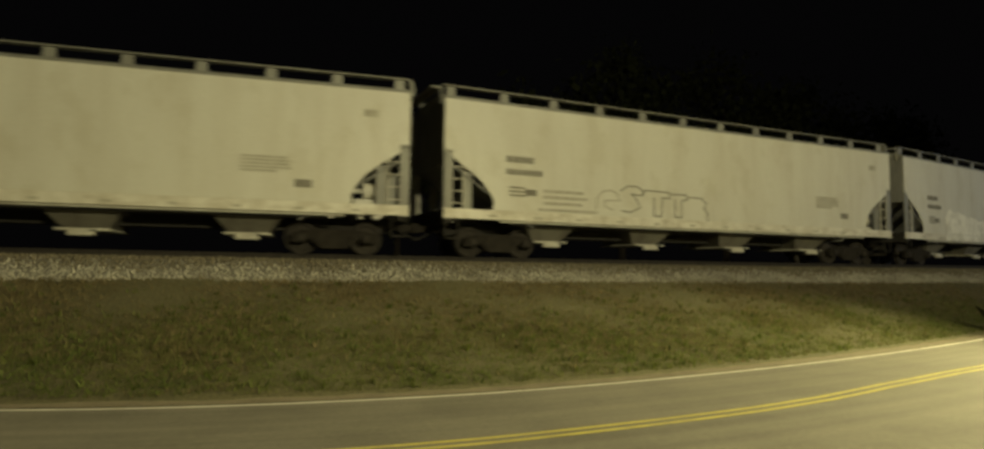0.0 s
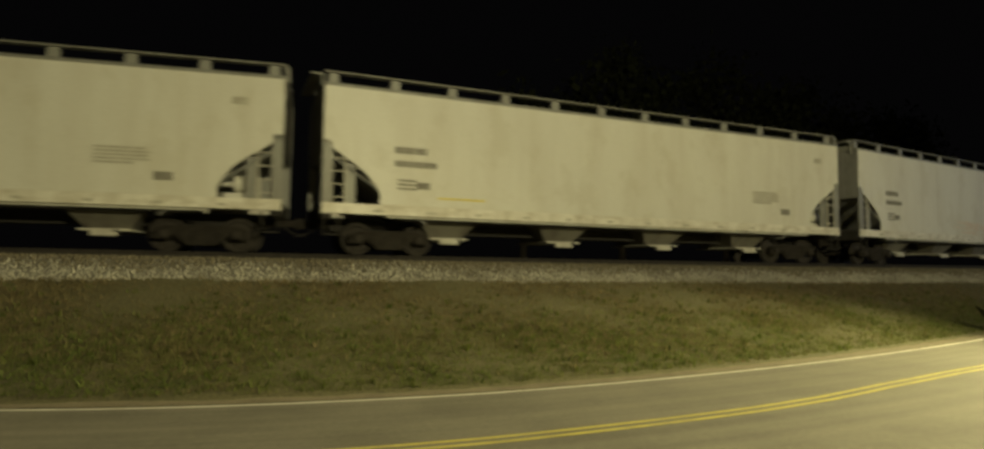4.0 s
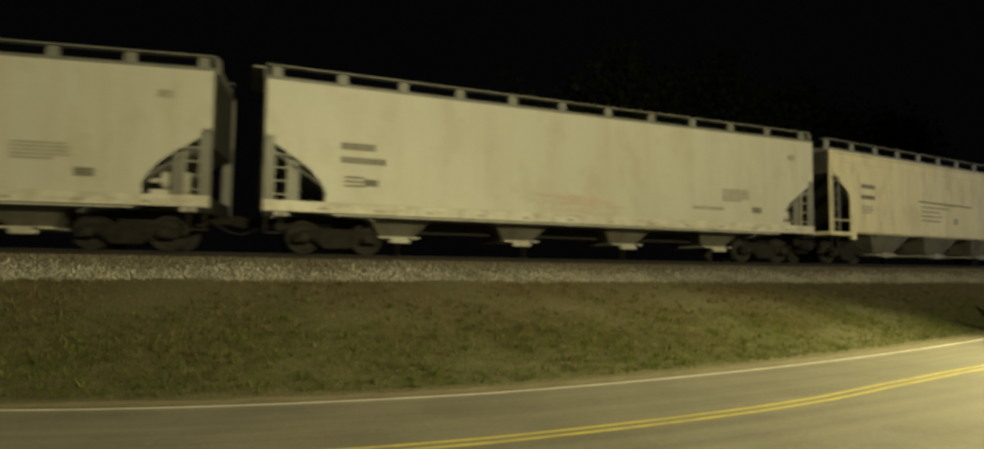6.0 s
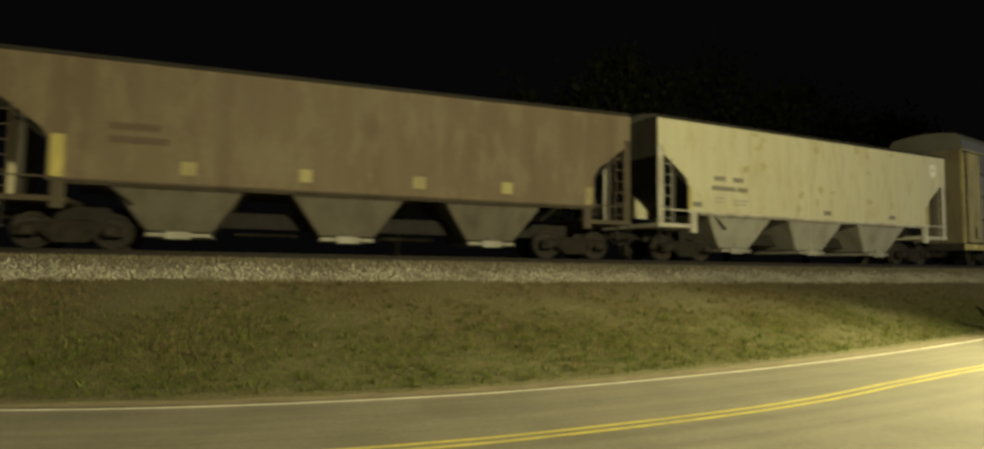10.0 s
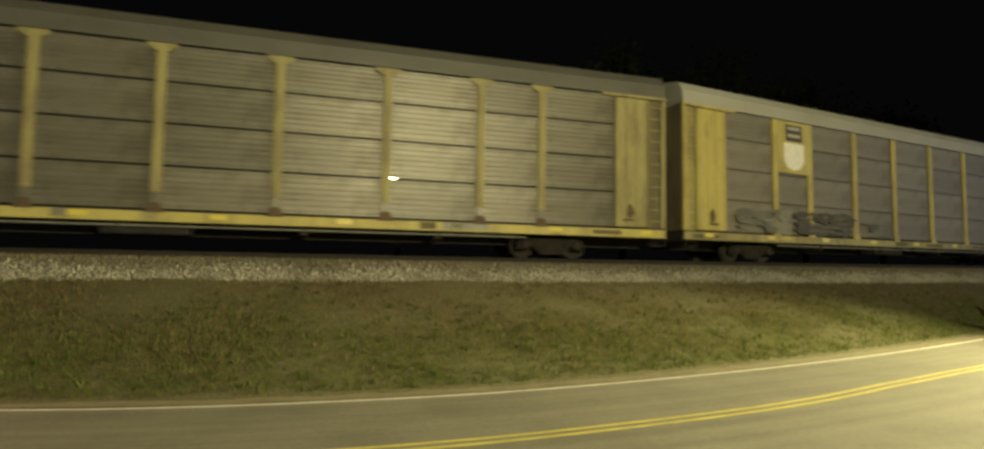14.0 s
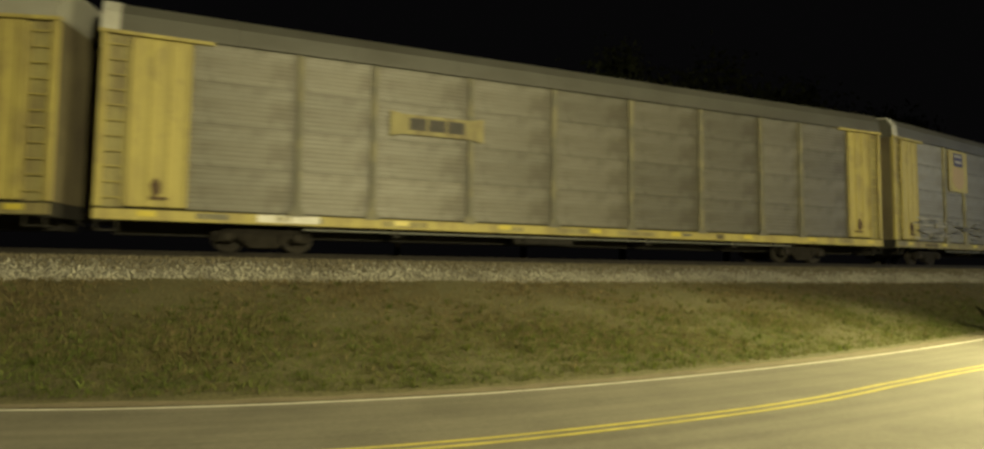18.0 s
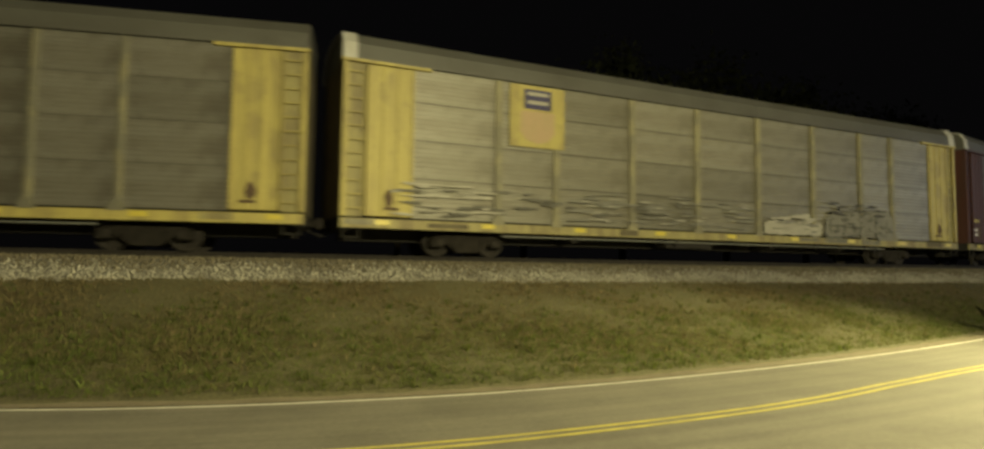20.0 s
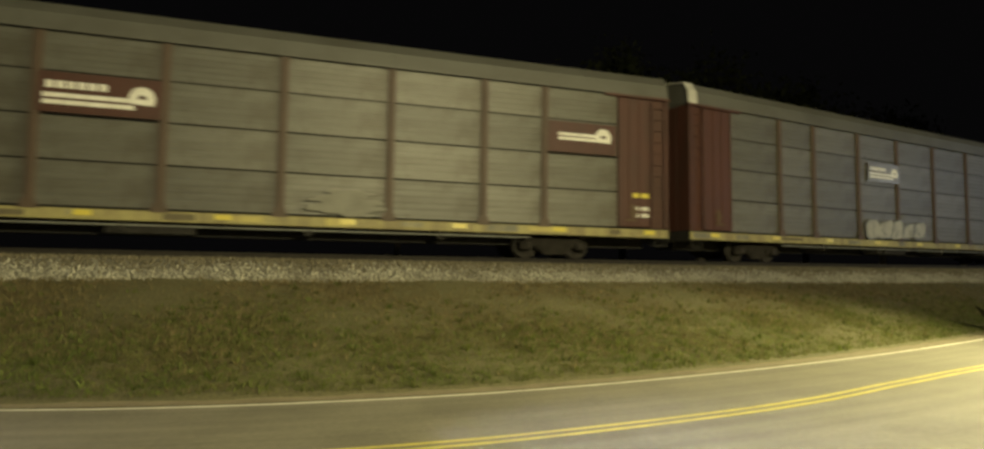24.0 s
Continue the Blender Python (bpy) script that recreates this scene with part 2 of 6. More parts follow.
def road_wear(m):
    """Long streaks of oil and polish that follow the lanes (UV: metres across, metres along)."""
    n, l = m.node_tree.nodes, m.node_tree.links
    uv, mp, no = n.new("ShaderNodeUVMap"), n.new("ShaderNodeMapping"), n.new("ShaderNodeTexNoise")
    mp.inputs["Scale"].default_value = (1.0, 0.02, 1)
    no.inputs["Scale"].default_value, no.inputs["Detail"].default_value = 3.2, 4
    l.new(uv.outputs[0], mp.inputs[0])
    l.new(mp.outputs[0], no.inputs["Vector"])
    mr = n.new("ShaderNodeMapRange")
    mr.inputs[1].default_value, mr.inputs[2].default_value, mr.inputs[3].default_value, mr.inputs[4].default_value = 0.3, 0.7, 0.78, 1.18
    l.new(no.outputs["Fac"], mr.inputs[0])
    hsv = next(x for x in n if x.bl_idname == "ShaderNodeHueSaturation")
    mul = n.new("ShaderNodeMath")
    mul.operation = "MULTIPLY"
    old = hsv.inputs["Value"].links[0].from_socket
    l.new(old, mul.inputs[0])
    l.new(mr.outputs[0], mul.inputs[1])
    l.new(mul.outputs[0], hsv.inputs["Value"])


road_wear(ASPHALT)
GRAVEL_EDGE = mat("gravel_shoulder", (0.165, 0.138, 0.092), (0.11, 0.09, 0.058), 0.9, 0, 2, (1, 1, 1), 0.8, 60, 0.4, 0.6, 50)
LINE_WHITE = mat("white_road_paint", (0.80, 0.78, 0.72), (0.50, 0.47, 0.41), 0.6, 0, 3, (1, 1, 1), 0.7, 60, 0.2, 0.2, 120)
LINE_YELLOW = mat("yellow_road_paint", (0.47, 0.405, 0.085), (0.28, 0.24, 0.075), 0.6, 0, 3, (1, 1, 1), 0.7, 60, 0.2, 0.2, 120)
SOIL = mat("bank_soil", (0.084, 0.075, 0.034), (0.072, 0.068, 0.028), 0.95, 0, 0.9, (1, 1, 1), 0.9, 18, 0.45, 0.8, 14)
GREEN_GRASS = mat("green_grass", (0.108, 0.132, 0.038), (0.140, 0.138, 0.054), 0.8, 0, 0.8, (1, 1, 1), 0.9, 3, 0.3, 0, island=0.28, spec=0.2)
DRY_GRASS = mat("dry_grass", (0.172, 0.138, 0.078), (0.140, 0.120, 0.060), 0.85, 0, 0.8, (1, 1, 1), 0.9, 3, 0.3, 0, island=0.28, spec=0.2)
WEED = mat("weed_leaves", (0.075, 0.095, 0.018), (0.10, 0.105, 0.03), 0.75, 0, 0.8, (1, 1, 1), 0.9, 9, 0.3, 0, island=0.4)
STRAW = mat("dead_straw", (0.19, 0.155, 0.08), (0.14, 0.11, 0.055), 0.85, 0, 0.8, (1, 1, 1), 0.9, 9, 0.3, 0, island=0.4)
FOULED = mat("fouled_ballast_stone", (0.150, 0.130, 0.090), (0.105, 0.088, 0.056), 0.9, 0, 1.2, (1, 1, 1), 0.9, 30, 0.3, 0.2, 40, island=0.28)


def thin_leaf(m, share):
    """Thin blades let part of the light through."""
    n, l = m.node_tree.nodes, m.node_tree.links
    b, out = n["Principled BSDF"], n["Material Output"]
    tr, mx = n.new("ShaderNodeBsdfTranslucent"), n.new("ShaderNodeMixShader")
    l.new(b.inputs["Base Color"].links[0].from_socket, tr.inputs["Color"])
    mx.inputs[0].default_value = share
    l.new(b.outputs[0], mx.inputs[1])
    l.new(tr.outputs[0], mx.inputs[2])
    l.new(mx.outputs[0], out.inputs["Surface"])


for leafy in (GREEN_GRASS, DRY_GRASS, WEED, STRAW):
    thin_leaf(leafy, 0.45)
STONE = mat("ballast_stone", (0.34, 0.325, 0.275), (0.18, 0.165, 0.13), 0.9, 0, 1.2, (1, 1, 1), 0.9, 30, 0.3, 0.2, 40, island=0.26)
BALLAST_BED = mat("ballast_bed", (0.20, 0.188, 0.155), (0.11, 0.10, 0.08), 0.95, 0, 2, (1, 1, 1), 0.8, 30, 0.5, 1.0, 25)
TIE = mat("creosoted_timber", (0.05, 0.04, 0.03), (0.03, 0.025, 0.02), 0.9, 0, 3, (1, 8, 1), 0.7, 30, 0.3, 0.2, 30)
BARK = mat("bark", (0.06, 0.05, 0.04), (0.035, 0.03, 0.025), 0.95, 0, 4, (1, 1, 0.3), 0.7, 20, 0.3, 0.5, 20)
LEAF = mat("tree_leaves", (0.032, 0.038, 0.016), (0.04, 0.042, 0.02), 0.9, 0, 1, (1, 1, 1), 0.8, 6, 0.3, 0, island=0.4, spec=0.1)
SILVER = mat("silver_car_paint", (0.53, 0.53, 0.52), (0.49, 0.49, 0.48), 0.34, 0.50, 2, (1, 1, 1), 0.3, 30, 0.03, 0)
GLASS = mat("dark_car_glass", (0.012, 0.013, 0.014), rough=0.08, bump=0, fine_amount=0)
TYRE = mat("tyre_rubber", (0.02, 0.02, 0.02), rough=0.85, bump=0.1)
RIM = mat("alloy_rim", (0.36, 0.36, 0.35), (0.28, 0.28, 0.28), 0.42, 0.6, 4, (1, 1, 1), 0.4, 30, 0.05, 0)
TRIM = mat("dark_trim", (0.03, 0.03, 0.03), rough=0.5, bump=0)
HEADLIGHT = mat("lit_headlight", (0.93, 0.95, 1.0), emit=40)
BEAM = mat("projector_filament", (0.86, 0.92, 1.0), emit=1500000)
GLINT_PLATE = mat("mirror_glint_plate", (0.85, 0.85, 0.85), rough=0.16, metal=1.0, bump=0, fine_amount=0)
TAILLIGHT = mat("lit_tail_light", (1.0, 0.06, 0.07), emit=9)
LAMP_GLOW = mat("warm_lamp_lens", (1.0, 0.86, 0.45), emit=30)
COOL_GLOW = mat("cool_lamp_lens", (0.6, 0.76, 1.0), emit=60)
POLE = mat("galvanised_pole", (0.32, 0.32, 0.31), rough=0.5, metal=0.6, scale=5)

# ---------------------------------------------------------------- mesh tools


class Shape:
    """Collects boxes, prisms and lathed forms, then becomes one mesh."""

    def __init__(self):
        self.v, self.f = [], []

    def add(self, verts, faces):
        k = len(self.v)
        self.v += [tuple(p) for p in verts]
        self.f += [tuple(k + i for i in f) for f in faces]
        return self

    def box(self, x0, x1, y0, y1, z0, z1):
        v = [(x, y, z) for z in (z0, z1) for y in (y0, y1) for x in (x0, x1)]
        return self.add(v, [(0, 2, 3, 1), (4, 5, 7, 6), (0, 1, 5, 4), (2, 6, 7, 3), (0, 4, 6, 2), (1, 3, 7, 5)])

    def prism(self, poly, y0, y1):
        """poly: (x, z), pushed along y."""
        n = len(poly)
        v = [(x, y0, z) for x, z in poly] + [(x, y1, z) for x, z in poly]
        return self.add(v, [tuple(range(n)), tuple(range(2 * n - 1, n - 1, -1))] + [(i, i + n, (i + 1) % n + n, (i + 1) % n) for i in range(n)])

    def sweep_x(self, poly, x0, x1):
        """poly: (y, z), pushed along x."""
        n = len(poly)
        v = [(x0, y, z) for y, z in poly] + [(x1, y, z) for y, z in poly]
        return self.add(v, [tuple(range(n)), tuple(range(2 * n - 1, n - 1, -1))] + [(i, i + n, (i + 1) % n + n, (i + 1) % n) for i in range(n)])

    def frustum(self, low, high):
        """low, high: (x0, x1, y0, y1, z)."""
        v = []
        for x0, x1, y0, y1, z in (low, high):
            v += [(x0, y0, z), (x1, y0, z), (x1, y1, z), (x0, y1, z)]
        return self.add(v, [(3, 2, 1, 0), (4, 5, 6, 7)] + [(i, (i + 1) % 4, (i + 1) % 4 + 4, i + 4) for i in range(4)])

    def tube(self, a, b, r, n=8, r2=None):
        a, b = Vector(a), Vector(b)
        q = (b - a).to_track_quat("Z", "Y")
        v = []
        for p, rr in ((a, r), (b, r if r2 is None else r2)):
            v += [p + q @ Vector((rr * math.cos(2 * math.pi * i / n), rr * math.sin(2 * math.pi * i / n), 0)) for i in range(n)]
        return self.add(v, [tuple(range(n - 1, -1, -1)), tuple(range(n, 2 * n))] + [(i, (i + 1) % n, (i + 1) % n + n, i + n) for i in range(n)])

    def lathe_y(self, profile, n=24, at=(0, 0, 0), caps=True):
        """profile: (radius, y) from end to end, turned about the y axis."""
        v = [(at[0] + r * math.cos(2 * math.pi * i / n), at[1] + y, at[2] + r * math.sin(2 * math.pi * i / n)) for r, y in profile for i in range(n)]
        k = len(profile)
        f = [(j * n + i, (j + 1) * n + i, (j + 1) * n + (i + 1) % n, j * n + (i + 1) % n) for j in range(k - 1) for i in range(n)]
        return self.add(v, f + ([tuple(range(n)), tuple(range(k * n - 1, (k - 1) * n - 1, -1))] if caps else []))

    def mesh(self, name, bevel=0.0, smooth=False):
        me = bpy.data.meshes.new(name)
        me.from_pydata(self.v, [], self.f)
        bm = bmesh.new()
        bm.from_mesh(me)
        bmesh.ops.recalc_face_normals(bm, faces=bm.faces)
        if bevel:
            edges = [e for e in bm.edges if len(e.link_faces) == 2 and e.calc_face_angle(0) > 0.5]
            bmesh.ops.bevel(bm, geom=edges, offset=bevel, segments=1, affect="EDGES", clamp_overlap=True)
        bm.to_mesh(me)
        bm.free()
        if smooth:
            me.shade_smooth()
        return me


def part(name, shape, material, parent, label="", bevel=0.0, smooth=False, at=None):
    """One mesh object under a thing or a part. shape may be a finished mesh, to be shared."""
    me = shape if isinstance(shape, bpy.types.Mesh) else shape.mesh(name, bevel, smooth)
    if not me.materials:
        me.materials.append(material)
    ob = new(name, me)
    ob.parent = parent
    if at is not None:
        ob.matrix_basis = at
    return tagged(ob, label)


def thing(name, label, category, group="", kind=""):
    return tagged(new(name), label, category, group, kind)


def quick_mesh(name, verts, faces, material, smooth=False):
    """A large mesh from number arrays, all faces with the same number of corners."""
    me = bpy.data.meshes.new(name)
    verts, faces = np.asarray(verts, dtype=np.float32), np.asarray(faces, dtype=np.int32)
    n, k = faces.shape
    me.vertices.add(len(verts))
    me.vertices.foreach_set("co", verts.ravel())
    me.loops.add(n * k)
    me.loops.foreach_set("vertex_index", faces.ravel())
    me.polygons.add(n)
    me.polygons.foreach_set("loop_start", np.arange(0, n * k, k, dtype=np.int32))
    me.polygons.foreach_set("loop_total", np.full(n, k, dtype=np.int32))
    me.update(calc_edges=True)
    me.materials.append(material)
    if smooth:
        me.shade_smooth()
    return me


# ---------------------------------------------------------------- plan: track and road lines
RAIL_Z = EYE_Z + 0.25
HALF = 1.55
_s = np.arange(-360.0, 380.0, 0.5)


def _heading(s):
    base = 21.19 + math.degrees(0.00621) * np.clip(s, -14, 45)
    return np.radians(base - math.degrees(0.0136) * np.clip(-14 - s, 0, 20.8))


_h = _heading(_s)
_i0 = int(np.argmin(np.abs(_s)))
_mid = _heading(_s[:-1] + 0.25)
_x = np.concatenate([[0], np.cumsum(np.cos(_mid) * 0.5)])
_y = np.concatenate([[0], np.cumsum(np.sin(_mid) * 0.5)])
_x, _y = _x - _x[_i0], _y - _y[_i0] + 18.88
_sc = np.clip(_s, -16, 45)
_z = RAIL_Z - 0.00462 * _sc + 0.000125 * _sc ** 2
# centre line of the track, half a car's width behind the sides of the cars
_cx, _cy = _x - np.sin(_h) * HALF, _y + np.cos(_h) * HALF


def track(s):
    """Place on the track's centre line at rail height, and heading."""
    return Vector((np.interp(s, _s, _cx), np.interp(s, _s, _cy), np.interp(s, _s, _z))), float(np.interp(s, _s, _h))


def gone(t):
    """Metres that the train has moved after t seconds."""
    return 11.4 * t + 0.00273 * t * t


def edge_y(x):
    """The far edge line of the road."""
    xc = np.clip(x, -6.4, 13.3)
    y = 9.594 + 0.35545 * xc + 0.021333 * xc ** 2 - 0.00050415 * xc ** 3 + 0.0000065238 * xc ** 4
    return y + np.clip(x - 13.3, 0, None) * 0.717


_ex = np.concatenate([np.arange(-330, -12, 3.0), np.arange(-12, 30, 0.2), np.arange(30, 300, 3.0)])
_ey = edge_y(_ex)
_tx, _ty = np.gradient(_ex), np.gradient(_ey)
_tl = np.hypot(_tx, _ty)
_nx, _ny = -_ty / _tl, _tx / _tl


def plane_z(x, y):
    """The road's surface, which falls gently towards the railway and climbs to the east."""
    return -0.03 * np.clip(-0.342 * x + 0.94 * y, -12, 16) + 0.01 * np.clip(x, 0, 30)


def road_point(i, off):
    """Point i of the edge line, moved sideways by off metres (towards the railway is positive)."""
    x, y = _ex[i] + _nx[i] * off, _ey[i] + _ny[i] * off
    return x, y


def near_line(px, py, lx, ly, nx, ny, step=4000):
    """Signed distance of points to a line of points, and the index of the nearest one."""
    d, k = np.empty(len(px)), np.empty(len(px), dtype=int)
    for a in range(0, len(px), step):
        q = (px[a:a + step, None] - lx) ** 2 + (py[a:a + step, None] - ly) ** 2
        j = q.argmin(1)
        k[a:a + step] = j
        d[a:a + step] = (px[a:a + step] - lx[j]) * nx[j] + (py[a:a + step] - ly[j]) * ny[j]
    return d, k


def ground_z(px, py, want_q=False):
    """Height of the ground: the road's plane, the grass bank, and the track bed."""
    q, _ = near_line(px, py, _ex, _ey, _nx, _ny)
    c, k = near_line(px, py, _cx[::2], _cy[::2], -np.sin(_h[::2]), np.cos(_h[::2]))
    foot = _z[::2][k] - 0.66
    b = -3.6 - c
    z0 = plane_z(px, py)
    rise = np.clip(q - 0.5, 0, None)
    w = np.where(b <= 0, 1.0, rise / np.maximum(rise + np.maximum(b, 0), 1e-6))
    w = np.where(q < 0.5, 0.0, w)
    w = w ** 0.9
    z = z0 * (1 - w) + foot * w
    z = np.where(np.abs(c) < 3.2, foot - 0.25, z)
    z = np.where((q < 0.25) & (q > -5.9), z0 - 0.06, z)
    return (z, q, b) if want_q else z

# ---------------------------------------------------------------- ground, road, track
def grow(start, stop, first, ratio):
    out, x, d = [], start, first
    while abs(x - start) < abs(stop - start):
        x += d if stop > start else -d
        d *= ratio
        out.append(x)
    return out


def build_ground():
    xs = np.array(sorted(grow(-16, -700, 0.6, 1.25)) + list(np.arange(-16, 40, 0.3)) + grow(39.7, 900, 0.6, 1.22))
    ys = np.array(sorted(grow(2, -600, 0.6, 1.25)) + list(np.arange(2, 38, 0.3)) + grow(37.7, 900, 0.6, 1.22))
    gx, gy = np.meshgrid(xs, ys)
    px, py = gx.ravel(), gy.ravel()
    z = ground_z(px, py)
    bumps = np.array([noise.noise((x * 0.5, y * 0.5, 0)) * 0.04 + noise.noise((x * 1.6, y * 1.6, 4)) * 0.012 for x, y in zip(px, py)])
    _, q, b = ground_z(px, py, True)
    z += bumps * np.clip((q - 0.5) / 1.0, 0, 1)
    w, n = len(xs), len(ys)
    i = (np.arange(n - 1)[:, None] * w + np.arange(w - 1)).ravel()
    me = quick_mesh("ground", np.stack([px, py, z], 1), np.stack([i, i + 1, i + w + 1, i + w], 1), SOIL, True)
    return tagged(new("ground", me), "grassy earth bank between road and railway", "ground", kind="structure")


def strip(name, inner, outer, lift, material, label, kind="structure", i0=0, i1=None, cols=2, parent=None, thick=0.0):
    """A sheet that follows the road's edge line, between two offsets."""
    idx = np.arange(i0, i1 or len(_ex))
    verts, faces = [], []
    for i in idx:
        for c in range(cols):
            o = inner(i) + (outer(i) - inner(i)) * c / (cols - 1)
            x, y = road_point(i, o)
            verts.append((x, y, plane_z(x, y) + lift))
    for a in range(len(idx) - 1):
        for c in range(cols - 1):
            k = a * cols + c
            faces.append((k, k + cols, k + cols + 1, k + 1))
    me = quick_mesh(name, verts, faces, material)
    along = np.concatenate([[0], np.cumsum(np.hypot(np.diff(_ex), np.diff(_ey)))])
    uv = me.uv_layers.new(name="lane")
    for loop in me.loops:
        a, c = divmod(loop.vertex_index, cols)
        i = idx[a]
        uv.data[loop.index].uv = (inner(i) + (outer(i) - inner(i)) * c / (cols - 1), along[i])
    ob = new(name, me)
    if parent:
        ob.parent = parent
        return tagged(ob, label)
    return tagged(ob, label, "road" if "road" in name else name, kind=kind)


def build_road():
    lane = lambda i: float(np.interp(_ex[i], [-2, 0, 2.4, 3.6, 5.1, 7, 8.5, 30], [-2.75, -2.67, -2.58, -2.48, -2.27, -2.13, -2.12, -2.4]))
    road = strip("road", lambda i: -5.4, lambda i: 0.09, 0.0, ASPHALT, "two-lane asphalt road curving past the railway bank", cols=12)
    strip("gravel_shoulder", lambda i: 0.092, lambda i: 0.62 + 0.1 * noise.noise((_ex[i] * 1.3, 0, 0)), 0.012, GRAVEL_EDGE, "narrow strip of gravel beside the asphalt", cols=4)
    strip("edge_line", lambda i: -0.04, lambda i: 0.04, 0.005, LINE_WHITE, "worn white edge line", parent=road)
    strip("edge_line", lambda i: -5.10, lambda i: -4.99, 0.005, LINE_WHITE, "worn white edge line", parent=road)
    for o in (-0.10, 0.10):
        strip("centre_line", lambda i: lane(i) + o - 0.043, lambda i: lane(i) + o + 0.043, 0.005, LINE_YELLOW, "yellow no-passing line", parent=road)


def sweep_track(name, profile, s0, s1, step, material, closed=True, smooth=False):
    """Push a cross profile (sideways, up) along the track."""
    ss = np.arange(s0, s1 + 0.01, step)
    n = len(profile)
    verts, faces = [], []
    for s in ss:
        p, h = track(s)
        for u, z in profile:
            verts.append((p.x - math.sin(h) * u, p.y + math.cos(h) * u, p.z + z))
    for a in range(len(ss) - 1):
        for c in range(n if closed else n - 1):
            d = (c + 1) % n
            faces.append((a * n + c, (a + 1) * n + c, (a + 1) * n + d, a * n + d))
    return quick_mesh(name, verts, faces, material, smooth)


def build_track():
    bed = new("ballast_bed", sweep_track("ballast_bed", [(-3.75, -0.78), (-3.5, -0.66), (-2.55, -0.23), (-2.3, -0.19), (0, -0.2), (2.3, -0.19), (3.6, -0.66), (3.9, -0.9)], -340, 360, 1.0, BALLAST_BED, False))
    tagged(bed, "raised bed of grey crushed stone under the rails", "ballast", kind="structure")
    rail = [(-0.07, -0.17), (-0.07, -0.155), (-0.012, -0.13), (-0.012, -0.045), (-0.036, -0.035), (-0.036, -0.004), (-0.03, 0.0), (0.03, 0.0), (0.036, -0.004), (0.036, -0.035), (0.012, -0.045), (0.012, -0.13), (0.07, -0.155), (0.07, -0.17)]
    way = tagged(new("railway_track"), "steel rails spiked on timber ties", "track", kind="structure")
    for side in (-0.755, 0.755):
        ob = new("rail", sweep_track("rail", [(u + side, z) for u, z in rail], -340, 360, 1.0, WHEELM))
        ob.parent = way
    me = Shape().box(-0.115, 0.115, -1.3, 1.3, -0.36, -0.175).mesh("tie", 0.012)
    for k in range(130):
        p, h = track(-20 + k * 0.53)
        part("tie", me, TIE, way, at=pose(p.x, p.y, p.z, 0, 0, math.degrees(h) + random.uniform(-1, 1)))
    # loose stones of the shoulder
    rng = np.random.default_rng(5)
    n = 42000
    s = rng.uniform(-17, 36, n)
    u = rng.uniform(-3.75, -1.75, n)
    z = np.interp(u, [-3.75, -3.5, -2.55, -2.3], [-0.72, -0.65, -0.225, -0.19])
    pos = np.array([track(v)[0] for v in s])
    h = np.interp(s, _s, _h)
    base = np.stack([pos[:, 0] - np.sin(h) * u, pos[:, 1] + np.cos(h) * u, pos[:, 2] + z + rng.uniform(-0.01, 0.025, n)], 1)
    size = rng.uniform(0.015, 0.040, n)
    octa = np.array([(1, 0, 0), (-1, 0, 0), (0, 1, 0), (0, -1, 0), (0, 0, 1), (0, 0, -1)], dtype=float)
    jit = octa[None] * rng.uniform(0.6, 1.3, (n, 6, 1)) + rng.normal(0, 0.22, (n, 6, 3))
    a = rng.uniform(0, 6.28, n)
    rot = np.stack([np.stack([np.cos(a), -np.sin(a), 0 * a], 1), np.stack([np.sin(a), np.cos(a), 0 * a], 1), np.stack([0 * a, 0 * a, 1 + 0 * a], 1)], 1)
    verts = (np.einsum("nij,nkj->nki", rot, jit) * size[:, None, None] + base[:, None]).reshape(-1, 3)
    f = np.array([(0, 2, 4), (2, 1, 4), (1, 3, 4), (3, 0, 4), (2, 0, 5), (1, 2, 5), (3, 1, 5), (0, 3, 5)])
    verts = verts.reshape(n, 6, 3)
    wavy = np.array([noise.noise((v * 0.5, 3, 0)) * 0.35 for v in s])
    dirty = u > -2.95 + wavy + rng.normal(0, 0.18, n)
    for some, material, label in ((dirty, FOULED, "brown dirt-fouled stones beside the ties"), (~dirty, STONE, "loose grey crushed stones along the track")):
        m = int(some.sum())
        faces = (f[None] + np.arange(m)[:, None, None] * 6).reshape(-1, 3)
        tagged(new("ballast_stones", quick_mesh("ballast_stones", verts[some].reshape(-1, 3), faces, material)), label, "ballast", kind="stuff")


